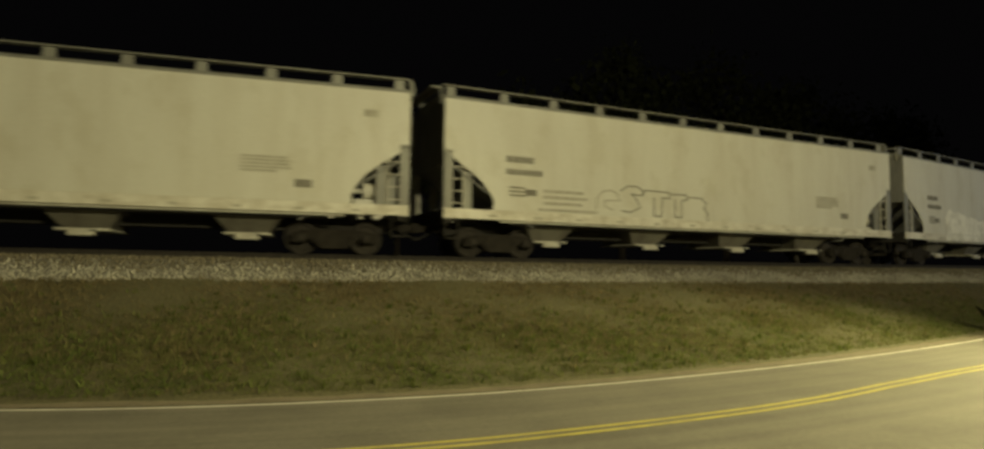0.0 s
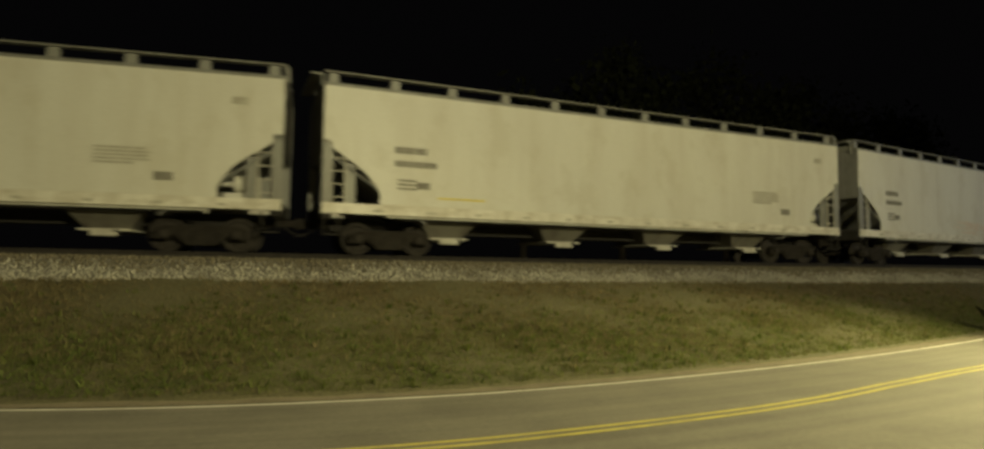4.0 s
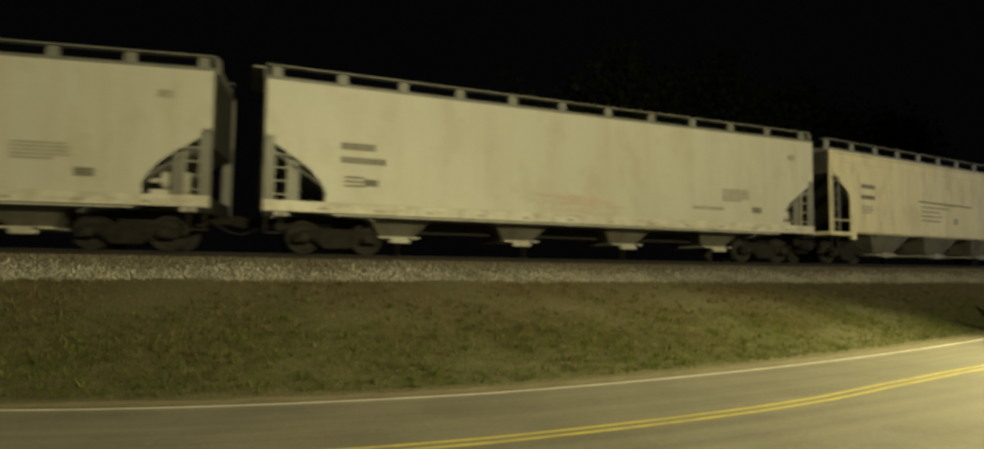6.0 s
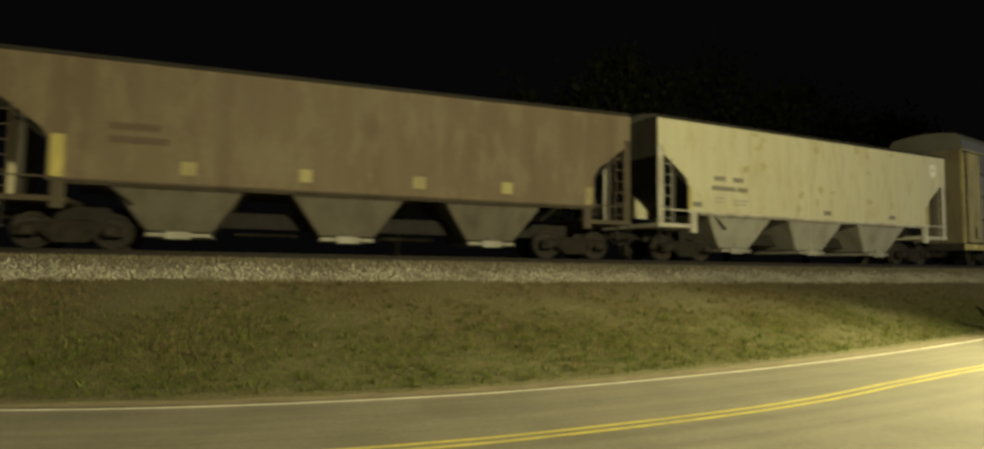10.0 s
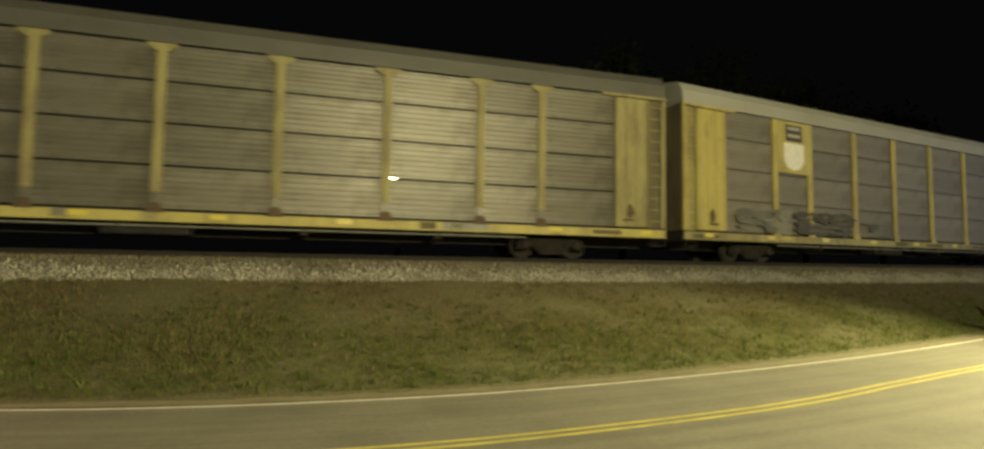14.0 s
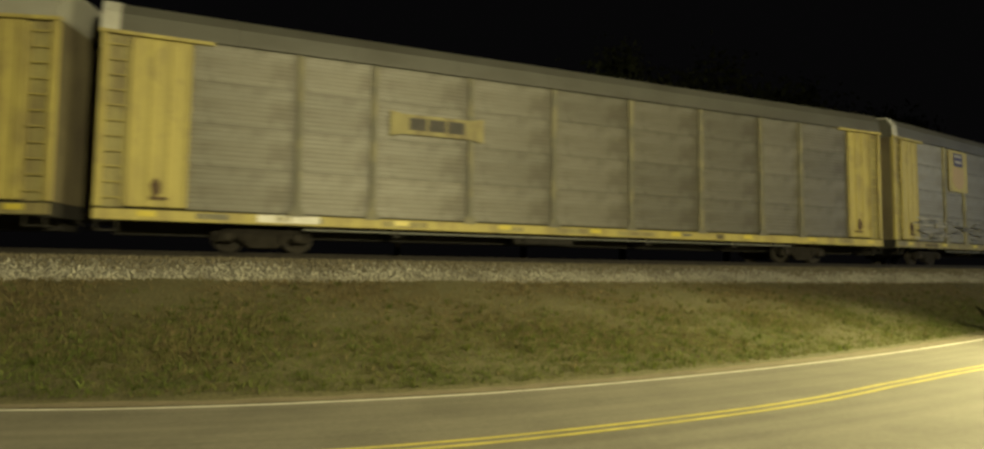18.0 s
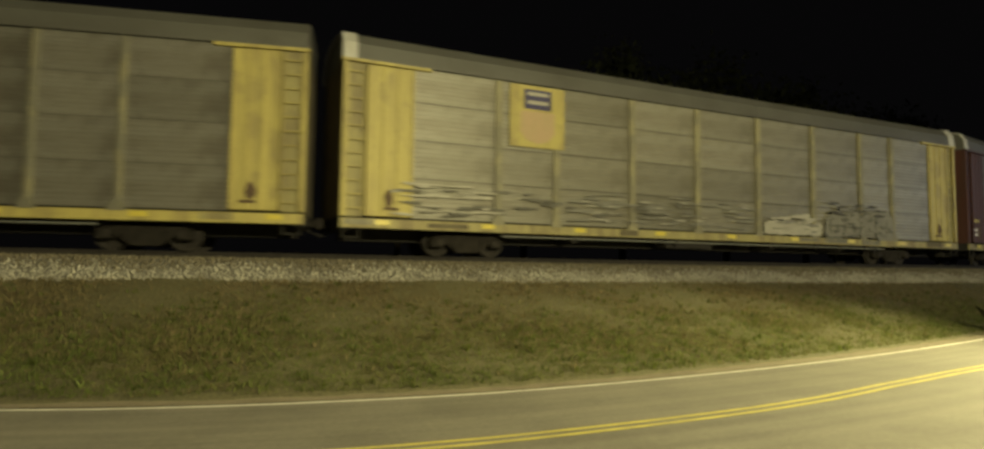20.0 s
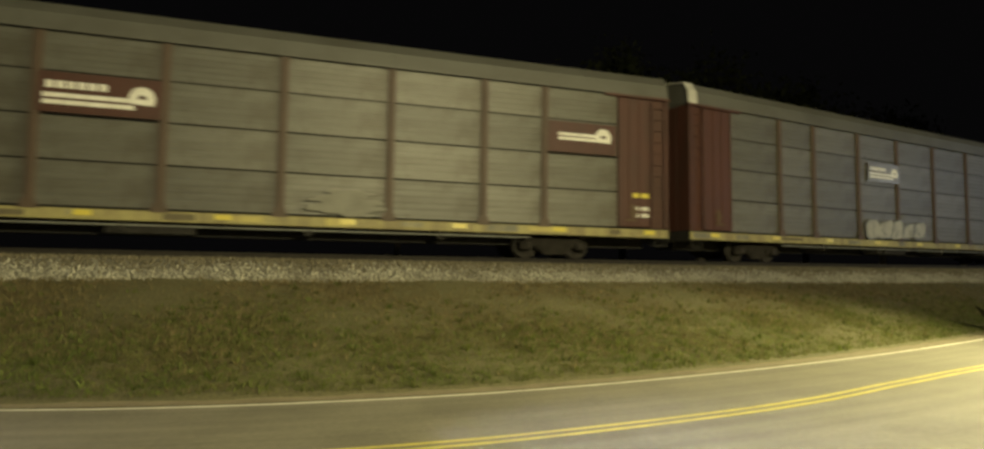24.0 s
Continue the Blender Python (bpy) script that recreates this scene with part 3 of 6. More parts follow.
def grass(name, count, low, high, tall, material, label, seed, wide=1.0):
    """Tufts of bent blades on the bank, between two shares of its width."""
    rng = np.random.default_rng(seed)
    x = rng.uniform(-15, 34, count * 3)
    y = rng.uniform(8.5, 34, count * 3)
    keep = rng.uniform(0, 1, len(x)) < np.clip(26 / np.hypot(x, y), 0, 1)
    x, y = x[keep], y[keep]
    z, q, b = ground_z(x, y, True)
    share = (q - 0.6) / np.maximum(q - 0.6 + b, 1e-3)
    patch = np.array([noise.noise((a * 0.35, c * 0.35, 9)) * 0.24 for a, c in zip(x, y)])
    share = share + patch + rng.normal(0, 0.13, len(x))
    ok = (q > 0.62) & (b > 0.02) & (share > low) & (share < high)
    x, y, z = x[ok], y[ok], z[ok]
    n, blades = len(x), 5
    ang = rng.uniform(0, 6.28, (n, blades))
    r = rng.uniform(0.0, 0.05, (n, blades))
    hgt = rng.uniform(0.35, 1.0, (n, blades)) * tall * rng.uniform(0.6, 1.3, (n, 1))
    lean = rng.uniform(0.2, 1.0, (n, blades)) * hgt
    wid = rng.uniform(0.005, 0.011, (n, blades)) * wide
    cx, cy = x[:, None] + np.cos(ang) * r, y[:, None] + np.sin(ang) * r
    face = rng.uniform(0, 6.28, (n, blades))
    dx, dy = np.cos(face) * wid, np.sin(face) * wid
    z0 = z[:, None] - 0.03 + 0 * r
    p = np.stack([np.stack([cx - dx, cy - dy, z0], -1), np.stack([cx + dx, cy + dy, z0], -1),
                  np.stack([cx + np.cos(ang) * lean, cy + np.sin(ang) * lean, z0 + 0.03 + hgt], -1)], 2)
    verts = p.reshape(-1, 3)
    faces = np.arange(len(verts)).reshape(-1, 3)
    tagged(new(name, quick_mesh(name, verts, faces, material)), label, "grass", kind="stuff")


# ---------------------------------------------------------------- railway car parts
def wheelset_mesh(r):
    s = Shape()
    for y, d in ((-0.755, -1), (0.755, 1)):
        s.lathe_y([(0.10, y + d * 0.10), (0.14, y + d * 0.10), (0.16, y + d * 0.05), (r - 0.11, y + d * 0.02), (r - 0.07, y + d * 0.065), (r - 0.004, y + d * 0.065), (r, y - d * 0.02), (r + 0.025, y - d * 0.045), (r + 0.02, y - d * 0.065), (r - 0.08, y - d * 0.06), (0.12, y - d * 0.05)], 28)
    s.tube((0, -1.1, 0), (0, 1.1, 0), 0.075, 12)
    return s.mesh("wheelset", 0, False)


WHEELS = {}


def truck(car, x, r):
    """Three-piece bogie: bolster, two cast side frames, springs, two wheelsets."""
    key = round(r, 3)
    if key not in WHEELS:
        frame_poly = [(-1.18, r - 0.13), (-1.16, r + 0.13), (-0.95, r + 0.20), (-0.55, r + 0.24), (0.55, r + 0.24), (0.95, r + 0.20), (1.16, r + 0.13), (1.18, r - 0.13), (1.02, r - 0.15),
                      (0.72, r - 0.02), (0.42, r - 0.24), (0.36, r - 0.30), (-0.36, r - 0.30), (-0.42, r - 0.24), (-0.72, r - 0.02), (-1.02, r - 0.15)]
        win = Shape()
        win.prism(frame_poly, -0.09, 0.09)
        for sx in (-1, 1):
            win.box(sx * 0.89 - 0.14, sx * 0.89 + 0.14, -0.13, 0.13, r - 0.13, r + 0.12)
            win.prism([(sx * 0.40, r - 0.18), (sx * 0.62, r + 0.02), (sx * 0.40, r + 0.12)], -0.13, -0.085)
        sp = Shape()
        for dx in (-0.2, 0.0, 0.2):
            for k in range(6):
                z = r - 0.20 + k * 0.045
                sp.tube((dx, 0, z), (dx, 0, z + 0.028), 0.075, 10)
        cap = Shape().lathe_y([(0.0, -0.16), (0.085, -0.16), (0.1, -0.12), (0.1, -0.02)], 14)
        WHEELS[key] = (Shape().box(-0.2, 0.2, -1.05, 1.05, r - 0.05, r + 0.20).box(-0.3, 0.3, -0.3, 0.3, r + 0.1, r + 0.34).mesh("truck", 0.02),
                       win.mesh("side_frame", 0.015), sp.mesh("spring"), wheelset_mesh(r), cap.mesh("bearing_cap"))
    bolster, side, spring, wheels, cap = WHEELS[key]
    t = part("truck", bolster, TRUCKM, car, "dark cast-steel bogie", at=pose(x, 0, 0))
    sets = []
    for y in (-1.02, 1.02):
        part("side_frame", side, TRUCKM, t, at=pose(0, y, 0, 0, 0, 0 if y < 0 else 180))
        part("spring_nest", spring, TRUCKM, t, at=pose(0, y, 0))
        for dx in (-0.89, 0.89):
            part("bearing_cap", cap, WHEELM, t, at=pose(dx, y, r, 0, 0, 0 if y < 0 else 180))
    for dx in (-0.89, 0.89):
        w = part("wheelset", wheels, WHEELM, t, "steel wheels on their axle", at=pose(dx, 0, r))
        sets.append((w, x, dx, r))
    return sets


def ladder(car, x, y, z0, z1, width, rungs, material, name="ladder"):
    s = Shape()
    for dx in (-width / 2, width / 2):
        s.box(x + dx - 0.02, x + dx + 0.02, y - 0.02, y + 0.02, z0, z1)
    for k in range(rungs):
        z = z0 + (z1 - z0) * (k + 0.5) / rungs
        s.box(x - width / 2, x + width / 2, y - 0.012, y + 0.012, z - 0.014, z + 0.014)
    return part(name, s, material, car, "narrow steel ladder")


def decal(car, name, x0, x1, z0, z1, material, label="", y=-HALF - 0.012):
    return part(name, Shape().box(x0, x1, y, y + 0.008, z0, z1), material, car, label)


def text_bars(car, x, z, widths, height, gap, material, y=-HALF - 0.012, name="lettering", seed=0):
    """Writing too small to read: rows of short bars."""
    rng = random.Random(seed + int(x * 100) + int(z * 1000))
    s = Shape()
    for row, w in enumerate(widths):
        a, zz = x, z - row * (height + gap)
        while a < x + w - height * 0.3:
            k = rng.uniform(0.55, 0.85) * height
            s.box(a, min(a + k, x + w), y, y + 0.006, zz - height, zz)
            a += k + height * 0.16
    return tagged(part(name, s, material, car, "unreadable painted lettering"), kind="stuff")


def stroke(points, width, y, shape):
    """A painted line of some width through (x, z) points, a few millimetres thick."""
    for (x0, z0), (x1, z1) in zip(points, points[1:]):
        d = math.hypot(x1 - x0, z1 - z0) or 1
        nx, nz = -(z1 - z0) / d * width / 2, (x1 - x0) / d * width / 2
        ex, ez = (x1 - x0) / d * width * 0.3, (z1 - z0) / d * width * 0.3
        shape.prism([(x0 - nx - ex, z0 - nz - ez), (x1 - nx + ex, z1 - nz + ez), (x1 + nx + ex, z1 + nz + ez), (x0 + nx - ex, z0 + nz - ez)], y, y + 0.006)


def blob(cx, cz, rx, rz, n, seed, rough=0.25):
    rng = random.Random(seed)
    return [(cx + rx * (1 + rng.uniform(-rough, rough)) * math.cos(2 * math.pi * k / n), cz + rz * (1 + rng.uniform(-rough, rough)) * math.sin(2 * math.pi * k / n)) for k in range(n)]


def couplers(car, half, pitch, z=0.86):
    for d in (-1, 1):
        s = Shape()
        s.box(d * (half - 0.9), d * (pitch / 2 - 0.16), -0.09, 0.09, z - 0.1, z + 0.1)
        s.box(d * (pitch / 2 - 0.2), d * (pitch / 2 + 0.02), -0.15, 0.12, z - 0.15, z + 0.15)
        part("coupler", s, TRUCKM, car, "knuckle coupler", 0.02)
        h = Shape()
        pts = [(d * (half - 0.2), -0.25, z), (d * (pitch / 2 - 0.3), -0.28, z - 0.28), (d * (pitch / 2), -0.28, z - 0.36)]
        for a, b in zip(pts, pts[1:]):
            h.tube(a, b, 0.025, 6)
        part("air_hose", h, DARK, car)


def round_hopper(name, label):
    """Long covered hopper with arched end openings and four outlets."""
    car = thing(name, label, "railway car", "covered hopper cars")
    L, top, sill = 10.02, 4.74, 1.42
    curve = ((0.03, 1.0), (0.12, 0.95), (0.29, 0.82), (0.55, 0.64), (0.74, 0.48), (0.88, 0.30), (0.96, 0.15), (0.975, 0.06), (0.95, 0.0))
    arch = [(L - 1.66 * u, sill + 0.08 + 1.56 * v) for u, v in curve]
    side = [(-L + 1.62, sill)] + [(-x, z) for x, z in reversed(arch)]
    side += [(-L, sill + 1.68), (-L, top), (L, top), (L, sill + 1.68)] + arch + [(L - 1.62, sill)]
    for y in (-HALF, HALF - 0.04):
        part("side_wall", Shape().prism(side, y, y + 0.04), WHITE, car, "white painted steel side with arched end openings", 0.008)
    seam = Shape()
    for x in np.linspace(-7.2, 7.2, 5):
        seam.box(x - 0.012, x + 0.012, -HALF - 0.004, -HALF + 0.01, sill + 0.05, top - 0.05)
    tagged(part("weld_seams", seam, WHITE, car), kind="stuff")
    roof = Shape().sweep_x([(-HALF - 0.03, top - 0.06), (-HALF - 0.03, top), (-1.1, top + 0.16), (0, top + 0.22), (1.1, top + 0.16), (HALF + 0.03, top), (HALF + 0.03, top - 0.06)], -L, L)
    part("roof", roof, GREY, car, "curved grey roof", 0.01)
    part("hatch_trough", Shape().box(-9.2, 9.2, -0.35, 0.35, top + 0.18, top + 0.33), GREY, car, "long roof hatch", 0.04)
    # walkway along the roof edge on upright brackets
    for y in (-1.28, 1.28):
        for k in range(12):
            x = -9.75 + 1.77 * k
            part("walkway_bracket", Shape().prism([(x - 0.15, top + 0.06), (x + 0.15, top + 0.06), (x + 0.13, top + 0.36), (x - 0.13, top + 0.36)], y - 0.03, y + 0.03), GREY, car)
        part("eave_strip", Shape().box(-L, L, y - 0.025, y + 0.025, top + 0.02, top + 0.10), GREY, car, "grey roof-edge strip")
        part("walkway", Shape().box(-L, L, y - 0.12, y + 0.12, top + 0.36, top + 0.40), GREY, car, "narrow roof walkway", 0.008)
    for d in (-1, 1):
        if d > 0:
            part("walkway_end", Shape().prism([(L - 0.02, top + 0.4), (L + 0.08, top + 0.32), (L + 0.12, top - 0.1), (L + 0.06, top - 0.1), (L - 0.02, top + 0.2)], -1.4, -1.16), GREY, car)
        else:
            part("end_platform", Shape().box(-L - 0.34, -L, -1.3, 1.3, top + 0.28, top + 0.33).box(-L - 0.05, -L, -1.3, -1.22, top - 0.2, top + 0.28), GREY, car, "grey walkway over the car's end", 0.008)
        # Right-hand end takes the shaded copy, so its gap shade is in the colour.
        part("end_wall", Shape().box(d * (L - 0.06), d * (L - 0.02), -HALF + 0.05, HALF - 0.05, sill + 1.3, top - 0.02), END_STEEL if d < 0 else END_SHADED, car, "grimy steel end, light and shade put into its colour")
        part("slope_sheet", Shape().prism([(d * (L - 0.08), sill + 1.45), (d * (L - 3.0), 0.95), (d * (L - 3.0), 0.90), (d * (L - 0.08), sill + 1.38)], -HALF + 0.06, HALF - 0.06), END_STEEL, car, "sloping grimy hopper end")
        for y in (-HALF, HALF - 0.07):
            part("corner_post", Shape().box(d * L, d * (L - 0.27), y, y + 0.06, 1.10, sill + 1.75), GREY, car, "grey corner post", 0.008)
            part("brace_post", Shape().box(d * (L - 0.62), d * (L - 0.92), y + 0.1, y + 0.16, sill - 0.05, sill + 1.12), GREY, car)
        ladder(car, d * (L - 0.44), -HALF + 0.03, sill - 0.02, sill + 1.42, 0.36, 4, PALE_BAY)
        part("end_sill", Shape().box(d * (L - 0.02), d * (L - 0.3), -HALF + 0.02, HALF - 0.02, 0.98, 1.40), DARK, car)
        part("step", Shape().box(d * (L - 0.05), d * (L - 0.5), -HALF + 0.0, -HALF + 0.25, 0.52, 0.56).box(d * (L - 0.06), d * (L - 0.10), -HALF, -HALF + 0.04, 0.52, 1.1).box(d * (L - 0.45), d * (L - 0.49), -HALF, -HALF + 0.04, 0.52, 1.1), DARK, car)
    part("brake_cylinder", Shape().tube((L - 1.25, -0.9, sill + 0.42), (L - 0.62, -0.9, sill + 0.42), 0.24, 14).tube((L - 1.6, -0.9, sill + 0.42), (L - 1.25, -0.9, sill + 0.42), 0.07, 8).box(L - 1.5, L - 0.6, -1.2, -0.6, sill - 0.02, sill + 0.16), WHITE, car, "white air-brake reservoir")
    for y in (-HALF - 0.015, HALF - 0.055):
        part("side_sill", Shape().box(-L, L, y, y + 0.07, 1.125, sill), WHITE_SILL, car, "white side sill", 0.01)
        part("sill_flange", Shape().box(-L + 1.8, L - 1.8, y - 0.03, y + 0.05, 1.055, 1.095), PALE_BAY, car, "pale flange under the sill")
    part("centre_sill", Shape().box(-L + 0.4, L - 0.4, -0.35, 0.35, 0.68, 1.08), DARK, car)
    part("hopper_floor", Shape().box(-L + 2.2, L - 2.2, -HALF + 0.1, HALF - 0.1, 1.0, 1.09), DARK, car)
    for x in (-6.2, -2.25, 1.75, 5.7):
        part("hopper_bay", Shape().frustum((x - 0.52, x + 0.52, -0.8, 0.8, 0.55), (x - 0.95, x + 0.95, -1.22, 1.22, 1.06)), GREY_BAY, car, "dark sloping outlet bay", 0.02)
        part("outlet_gate", Shape().box(x - 0.60, x + 0.60, -1.14, 1.14, 0.49, 0.55).box(x - 0.30, x + 0.30, -1.2, -1.08, 0.36, 0.49), PALE_BAY, car, "outlet gate", 0.015)
        part("gate_rod", Shape().tube((x + 0.3, -1.3, 0.5), (x + 0.3, 1.3, 0.5), 0.03, 8), DARK, car)
    for x in np.arange(-8.6, 9, 1.55):
        decal(car, "sill_mark", x, x + random.uniform(0.18, 0.34), 1.20, 1.27, INK_FAINT, y=-HALF - 0.024)
    # reporting marks, data panels
    text_bars(car, -8.0, 3.12, [0.95], 0.20, 0.1, INK)
    text_bars(car, -8.0, 2.72, [1.3], 0.18, 0.1, INK)
    text_bars(car, -7.9, 2.18, [0.55, 0.9, 0.6], 0.06, 0.06, INK)
    decal(car, "data_plate", -7.35, -6.95, 1.92, 2.12, INK)
    text_bars(car, 5.5, 2.62, [1.2, 1.3, 1.25, 1.3, 0.9], 0.06, 0.035, INK_FAINT)
    decal(car, "data_plate", 6.9, 7.35, 1.80, 2.02, INK)
    decal(car, "small_stencil", 8.7, 9.1, 3.9, 4.1, INK_FAINT)
    couplers(car, L, 21.1)
    return car, [*truck(car, -8.0, 0.457), *truck(car, 8.0, 0.457)]


def slant_hopper(name, label, half, pitch, side_z, top, paint, bay_paint, bays, trucks, walkway, drop, frame_paint, bay_top=2.02):
    """Three-bay grain hopper with slanting cut-outs at the ends."""
    car = thing(name, label, "railway car", "covered hopper cars")
    L = half
    cut = 1.35
    diag = [(L, 3.9), (L - 0.12, 3.75), (L - cut + 0.18, 2.95), (L - cut, 2.7), (L - cut, side_z)]
    side = [(-x, z) for x, z in reversed(diag)] + [(-L, top), (L, top)] + diag
    for y in (-HALF, HALF - 0.04):
        part("side_wall", Shape().prism(side, y, y + 0.04), paint, car, "steel side with slanting end cut-outs", 0.008)
    ribs = Shape()
    for x in np.arange(-L + 1.6, L - 1.4, 1.22):
        ribs.box(x - 0.015, x + 0.015, -HALF - 0.006, -HALF + 0.01, side_z + 0.1, top - 0.15)
    tagged(part("panel_seams", ribs, paint, car), kind="stuff")
    for y in (-HALF - 0.05, HALF - 0.06):
        part("top_chord", Shape().box(-L, L, y, y + 0.11, top - 0.10, top), paint if walkway else DARK, car, "top edge angle", 0.012)
    part("roof", Shape().sweep_x([(-HALF, top - 0.04), (-HALF, top + 0.01), (-0.8, top + 0.18), (0.8, top + 0.18), (HALF, top + 0.01), (HALF, top - 0.04)], -L, L), GREY, car, "shallow grey roof", 0.01)
    if walkway:
        for y in (-1.3, 1.3):
            for k in range(11):
                x = -L + 0.22 + (2 * L - 0.44) * k / 10
                part("walkway_bracket", Shape().box(x - 0.15, x + 0.15, y - 0.03, y + 0.03, top, top + 0.46), GREY, car)
            part("eave_strip", Shape().box(-L, L, y - 0.025, y + 0.025, top, top + 0.17), GREY, car, "grey roof-edge strip")
            part("walkway", Shape().box(-L, L, y - 0.14, y + 0.14, top + 0.46, top + 0.50), GREY, car, "narrow roof walkway", 0.008)
        part("side_band", Shape().box(-L, L, -HALF - 0.02, -HALF, top - 0.42, top - 0.14), paint, car, "raised band under the roof")
    else:
        part("walkway", Shape().box(-L, L, -0.35, 0.35, top + 0.2, top + 0.25), DARK, car, "roof walkway")
    for y in (-HALF - 0.025, HALF - 0.06):
        part("side_sill", Shape().box(-L + cut, L - cut, y, y + 0.085, side_z - 0.07, side_z), frame_paint, car, "side sill", 0.01)
    for d in (-1, 1):
        part("end_wall", Shape().box(d * (L - 0.06), d * (L - 0.02), -HALF + 0.05, HALF - 0.05, 3.6, top - 0.02), END_SHADED, car, "grimy steel end, light and shade put into its colour")
        part("slope_sheet", Shape().prism([(d * (L - 0.08), 3.7), (d * (L - 3.2), 1.2), (d * (L - 3.2), 1.14), (d * (L - 0.08), 3.62)], -HALF + 0.06, HALF - 0.06), DARK, car, "sloping dark hopper end")
        for y in (-HALF, HALF - 0.06):
            part("corner_post", Shape().box(d * L, d * (L - 0.24), y, y + 0.06, 1.18, 3.95), frame_paint, car, "steel corner post", 0.008)
        part("brace_post", Shape().box(d * (L - 0.68), d * (L - 0.84), -HALF + 0.1, -HALF + 0.16, 1.2, 3.3), END_SHADED, car)
        ladder(car, d * (L - 0.34), -HALF - 0.0, 1.28, 3.5, 0.46, 6, GREY if frame_paint != BROWN_DARK else BROWN_DARK)
        part("end_platform", Shape().box(d * (L + 0.02), d * (L - cut - 0.35), -HALF - 0.01, HALF + 0.01, 1.14, 1.28), frame_paint, car, "end platform sill", 0.012)
        part("jacking_pad", Shape().box(d * (L - cut - 0.1), d * (L - cut - 0.38), -HALF - 0.02, -HALF + 0.12, 0.98, side_z), frame_paint, car, "", 0.012)
        part("step", Shape().box(d * (L - 0.05), d * (L - 0.5), -HALF, -HALF + 0.25, 0.5, 0.54).box(d * (L - 0.06), d * (L - 0.10), -HALF, -HALF + 0.04, 0.5, 1.14).box(d * (L - 0.45), d * (L - 0.49), -HALF, -HALF + 0.04, 0.5, 1.14), DARK, car)
        part("grab_rail", Shape().box(d * (L - 0.05), d * (L - 1.5), -HALF - 0.03, -HALF - 0.0, 1.72, 1.76), frame_paint, car)
    part("brake_reservoir", Shape().tube((L - 1.5, -0.7, 1.62), (L - 0.7, -0.7, 1.62), 0.25, 14), DARK, car)
    part("centre_sill", Shape().box(-L + 0.4, L - 0.4, -0.3, 0.3, 0.68, 1.12), DARK, car)
    for x in bays:
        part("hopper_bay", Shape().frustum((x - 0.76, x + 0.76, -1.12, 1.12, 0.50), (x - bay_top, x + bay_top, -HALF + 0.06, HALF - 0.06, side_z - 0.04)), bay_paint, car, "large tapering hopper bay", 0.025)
        part("outlet_gate", Shape().box(x - 0.75, x + 0.75, -1.25, 1.25, 0.36, 0.46).box(x - 0.3, x + 0.3, -1.32, -1.2, 0.30, 0.5), MID_BAY, car, "outlet gate with pale edge", 0.012)
        part("bay_rib", Shape().prism([(x - 0.05, 0.5), (x + 0.05, 0.5), (x + 0.05, side_z - 0.1), (x - 0.05, side_z - 0.1)], -1.2, -1.16), bay_paint, car)
    for x in [(u + v) / 2 for u, v in zip(bays, bays[1:])]:
        part("far_gate_rail", Shape().box(x - 0.9, x + 0.9, 0.9, 0.98, 0.52, 0.60), PALE_BAY, car, "far outlet rail")
    part("sill_lip", Shape().box(-L + cut + 0.4, L - cut - 0.4, -HALF - 0.03, -HALF + 0.02, side_z - 0.125, side_z - 0.095), frame_paint, car, "thin lip under the side sill")
    couplers(car, L, pitch)
    return car, [*truck(car, -trucks, 0.457), *truck(car, trucks, 0.457)]


POSTS = (-9.2, -7.15, -4.2, -1.33, 1.62, 4.6, 7.45, 9.45)
ROWS = (1.06, 2.22, 3.34, 4.45, 5.46)
PANELS = {}


def panel_mesh(width, height, ribs, material, fold):
    """A ribbed sheet-metal side panel, thin, with folded horizontal ridges."""
    key = (round(width, 2), round(height, 2), ribs, material.name)
    if key not in PANELS:
        prof = []
        for k in range(ribs):
            z = height * k / ribs
            d = height / ribs
            prof += [(0.0, z), (0.0, z + d * 0.35), (-fold, z + d * 0.55), (-fold, z + d * 0.85)]
        prof.append((0.0, height))
        back = [(0.012, height), (0.012, 0)]
        me = Shape().sweep_x(prof + back, -width / 2, width / 2).mesh("side_panel")
        me.materials.append(material)
        PANELS[key] = me
    return PANELS[key]


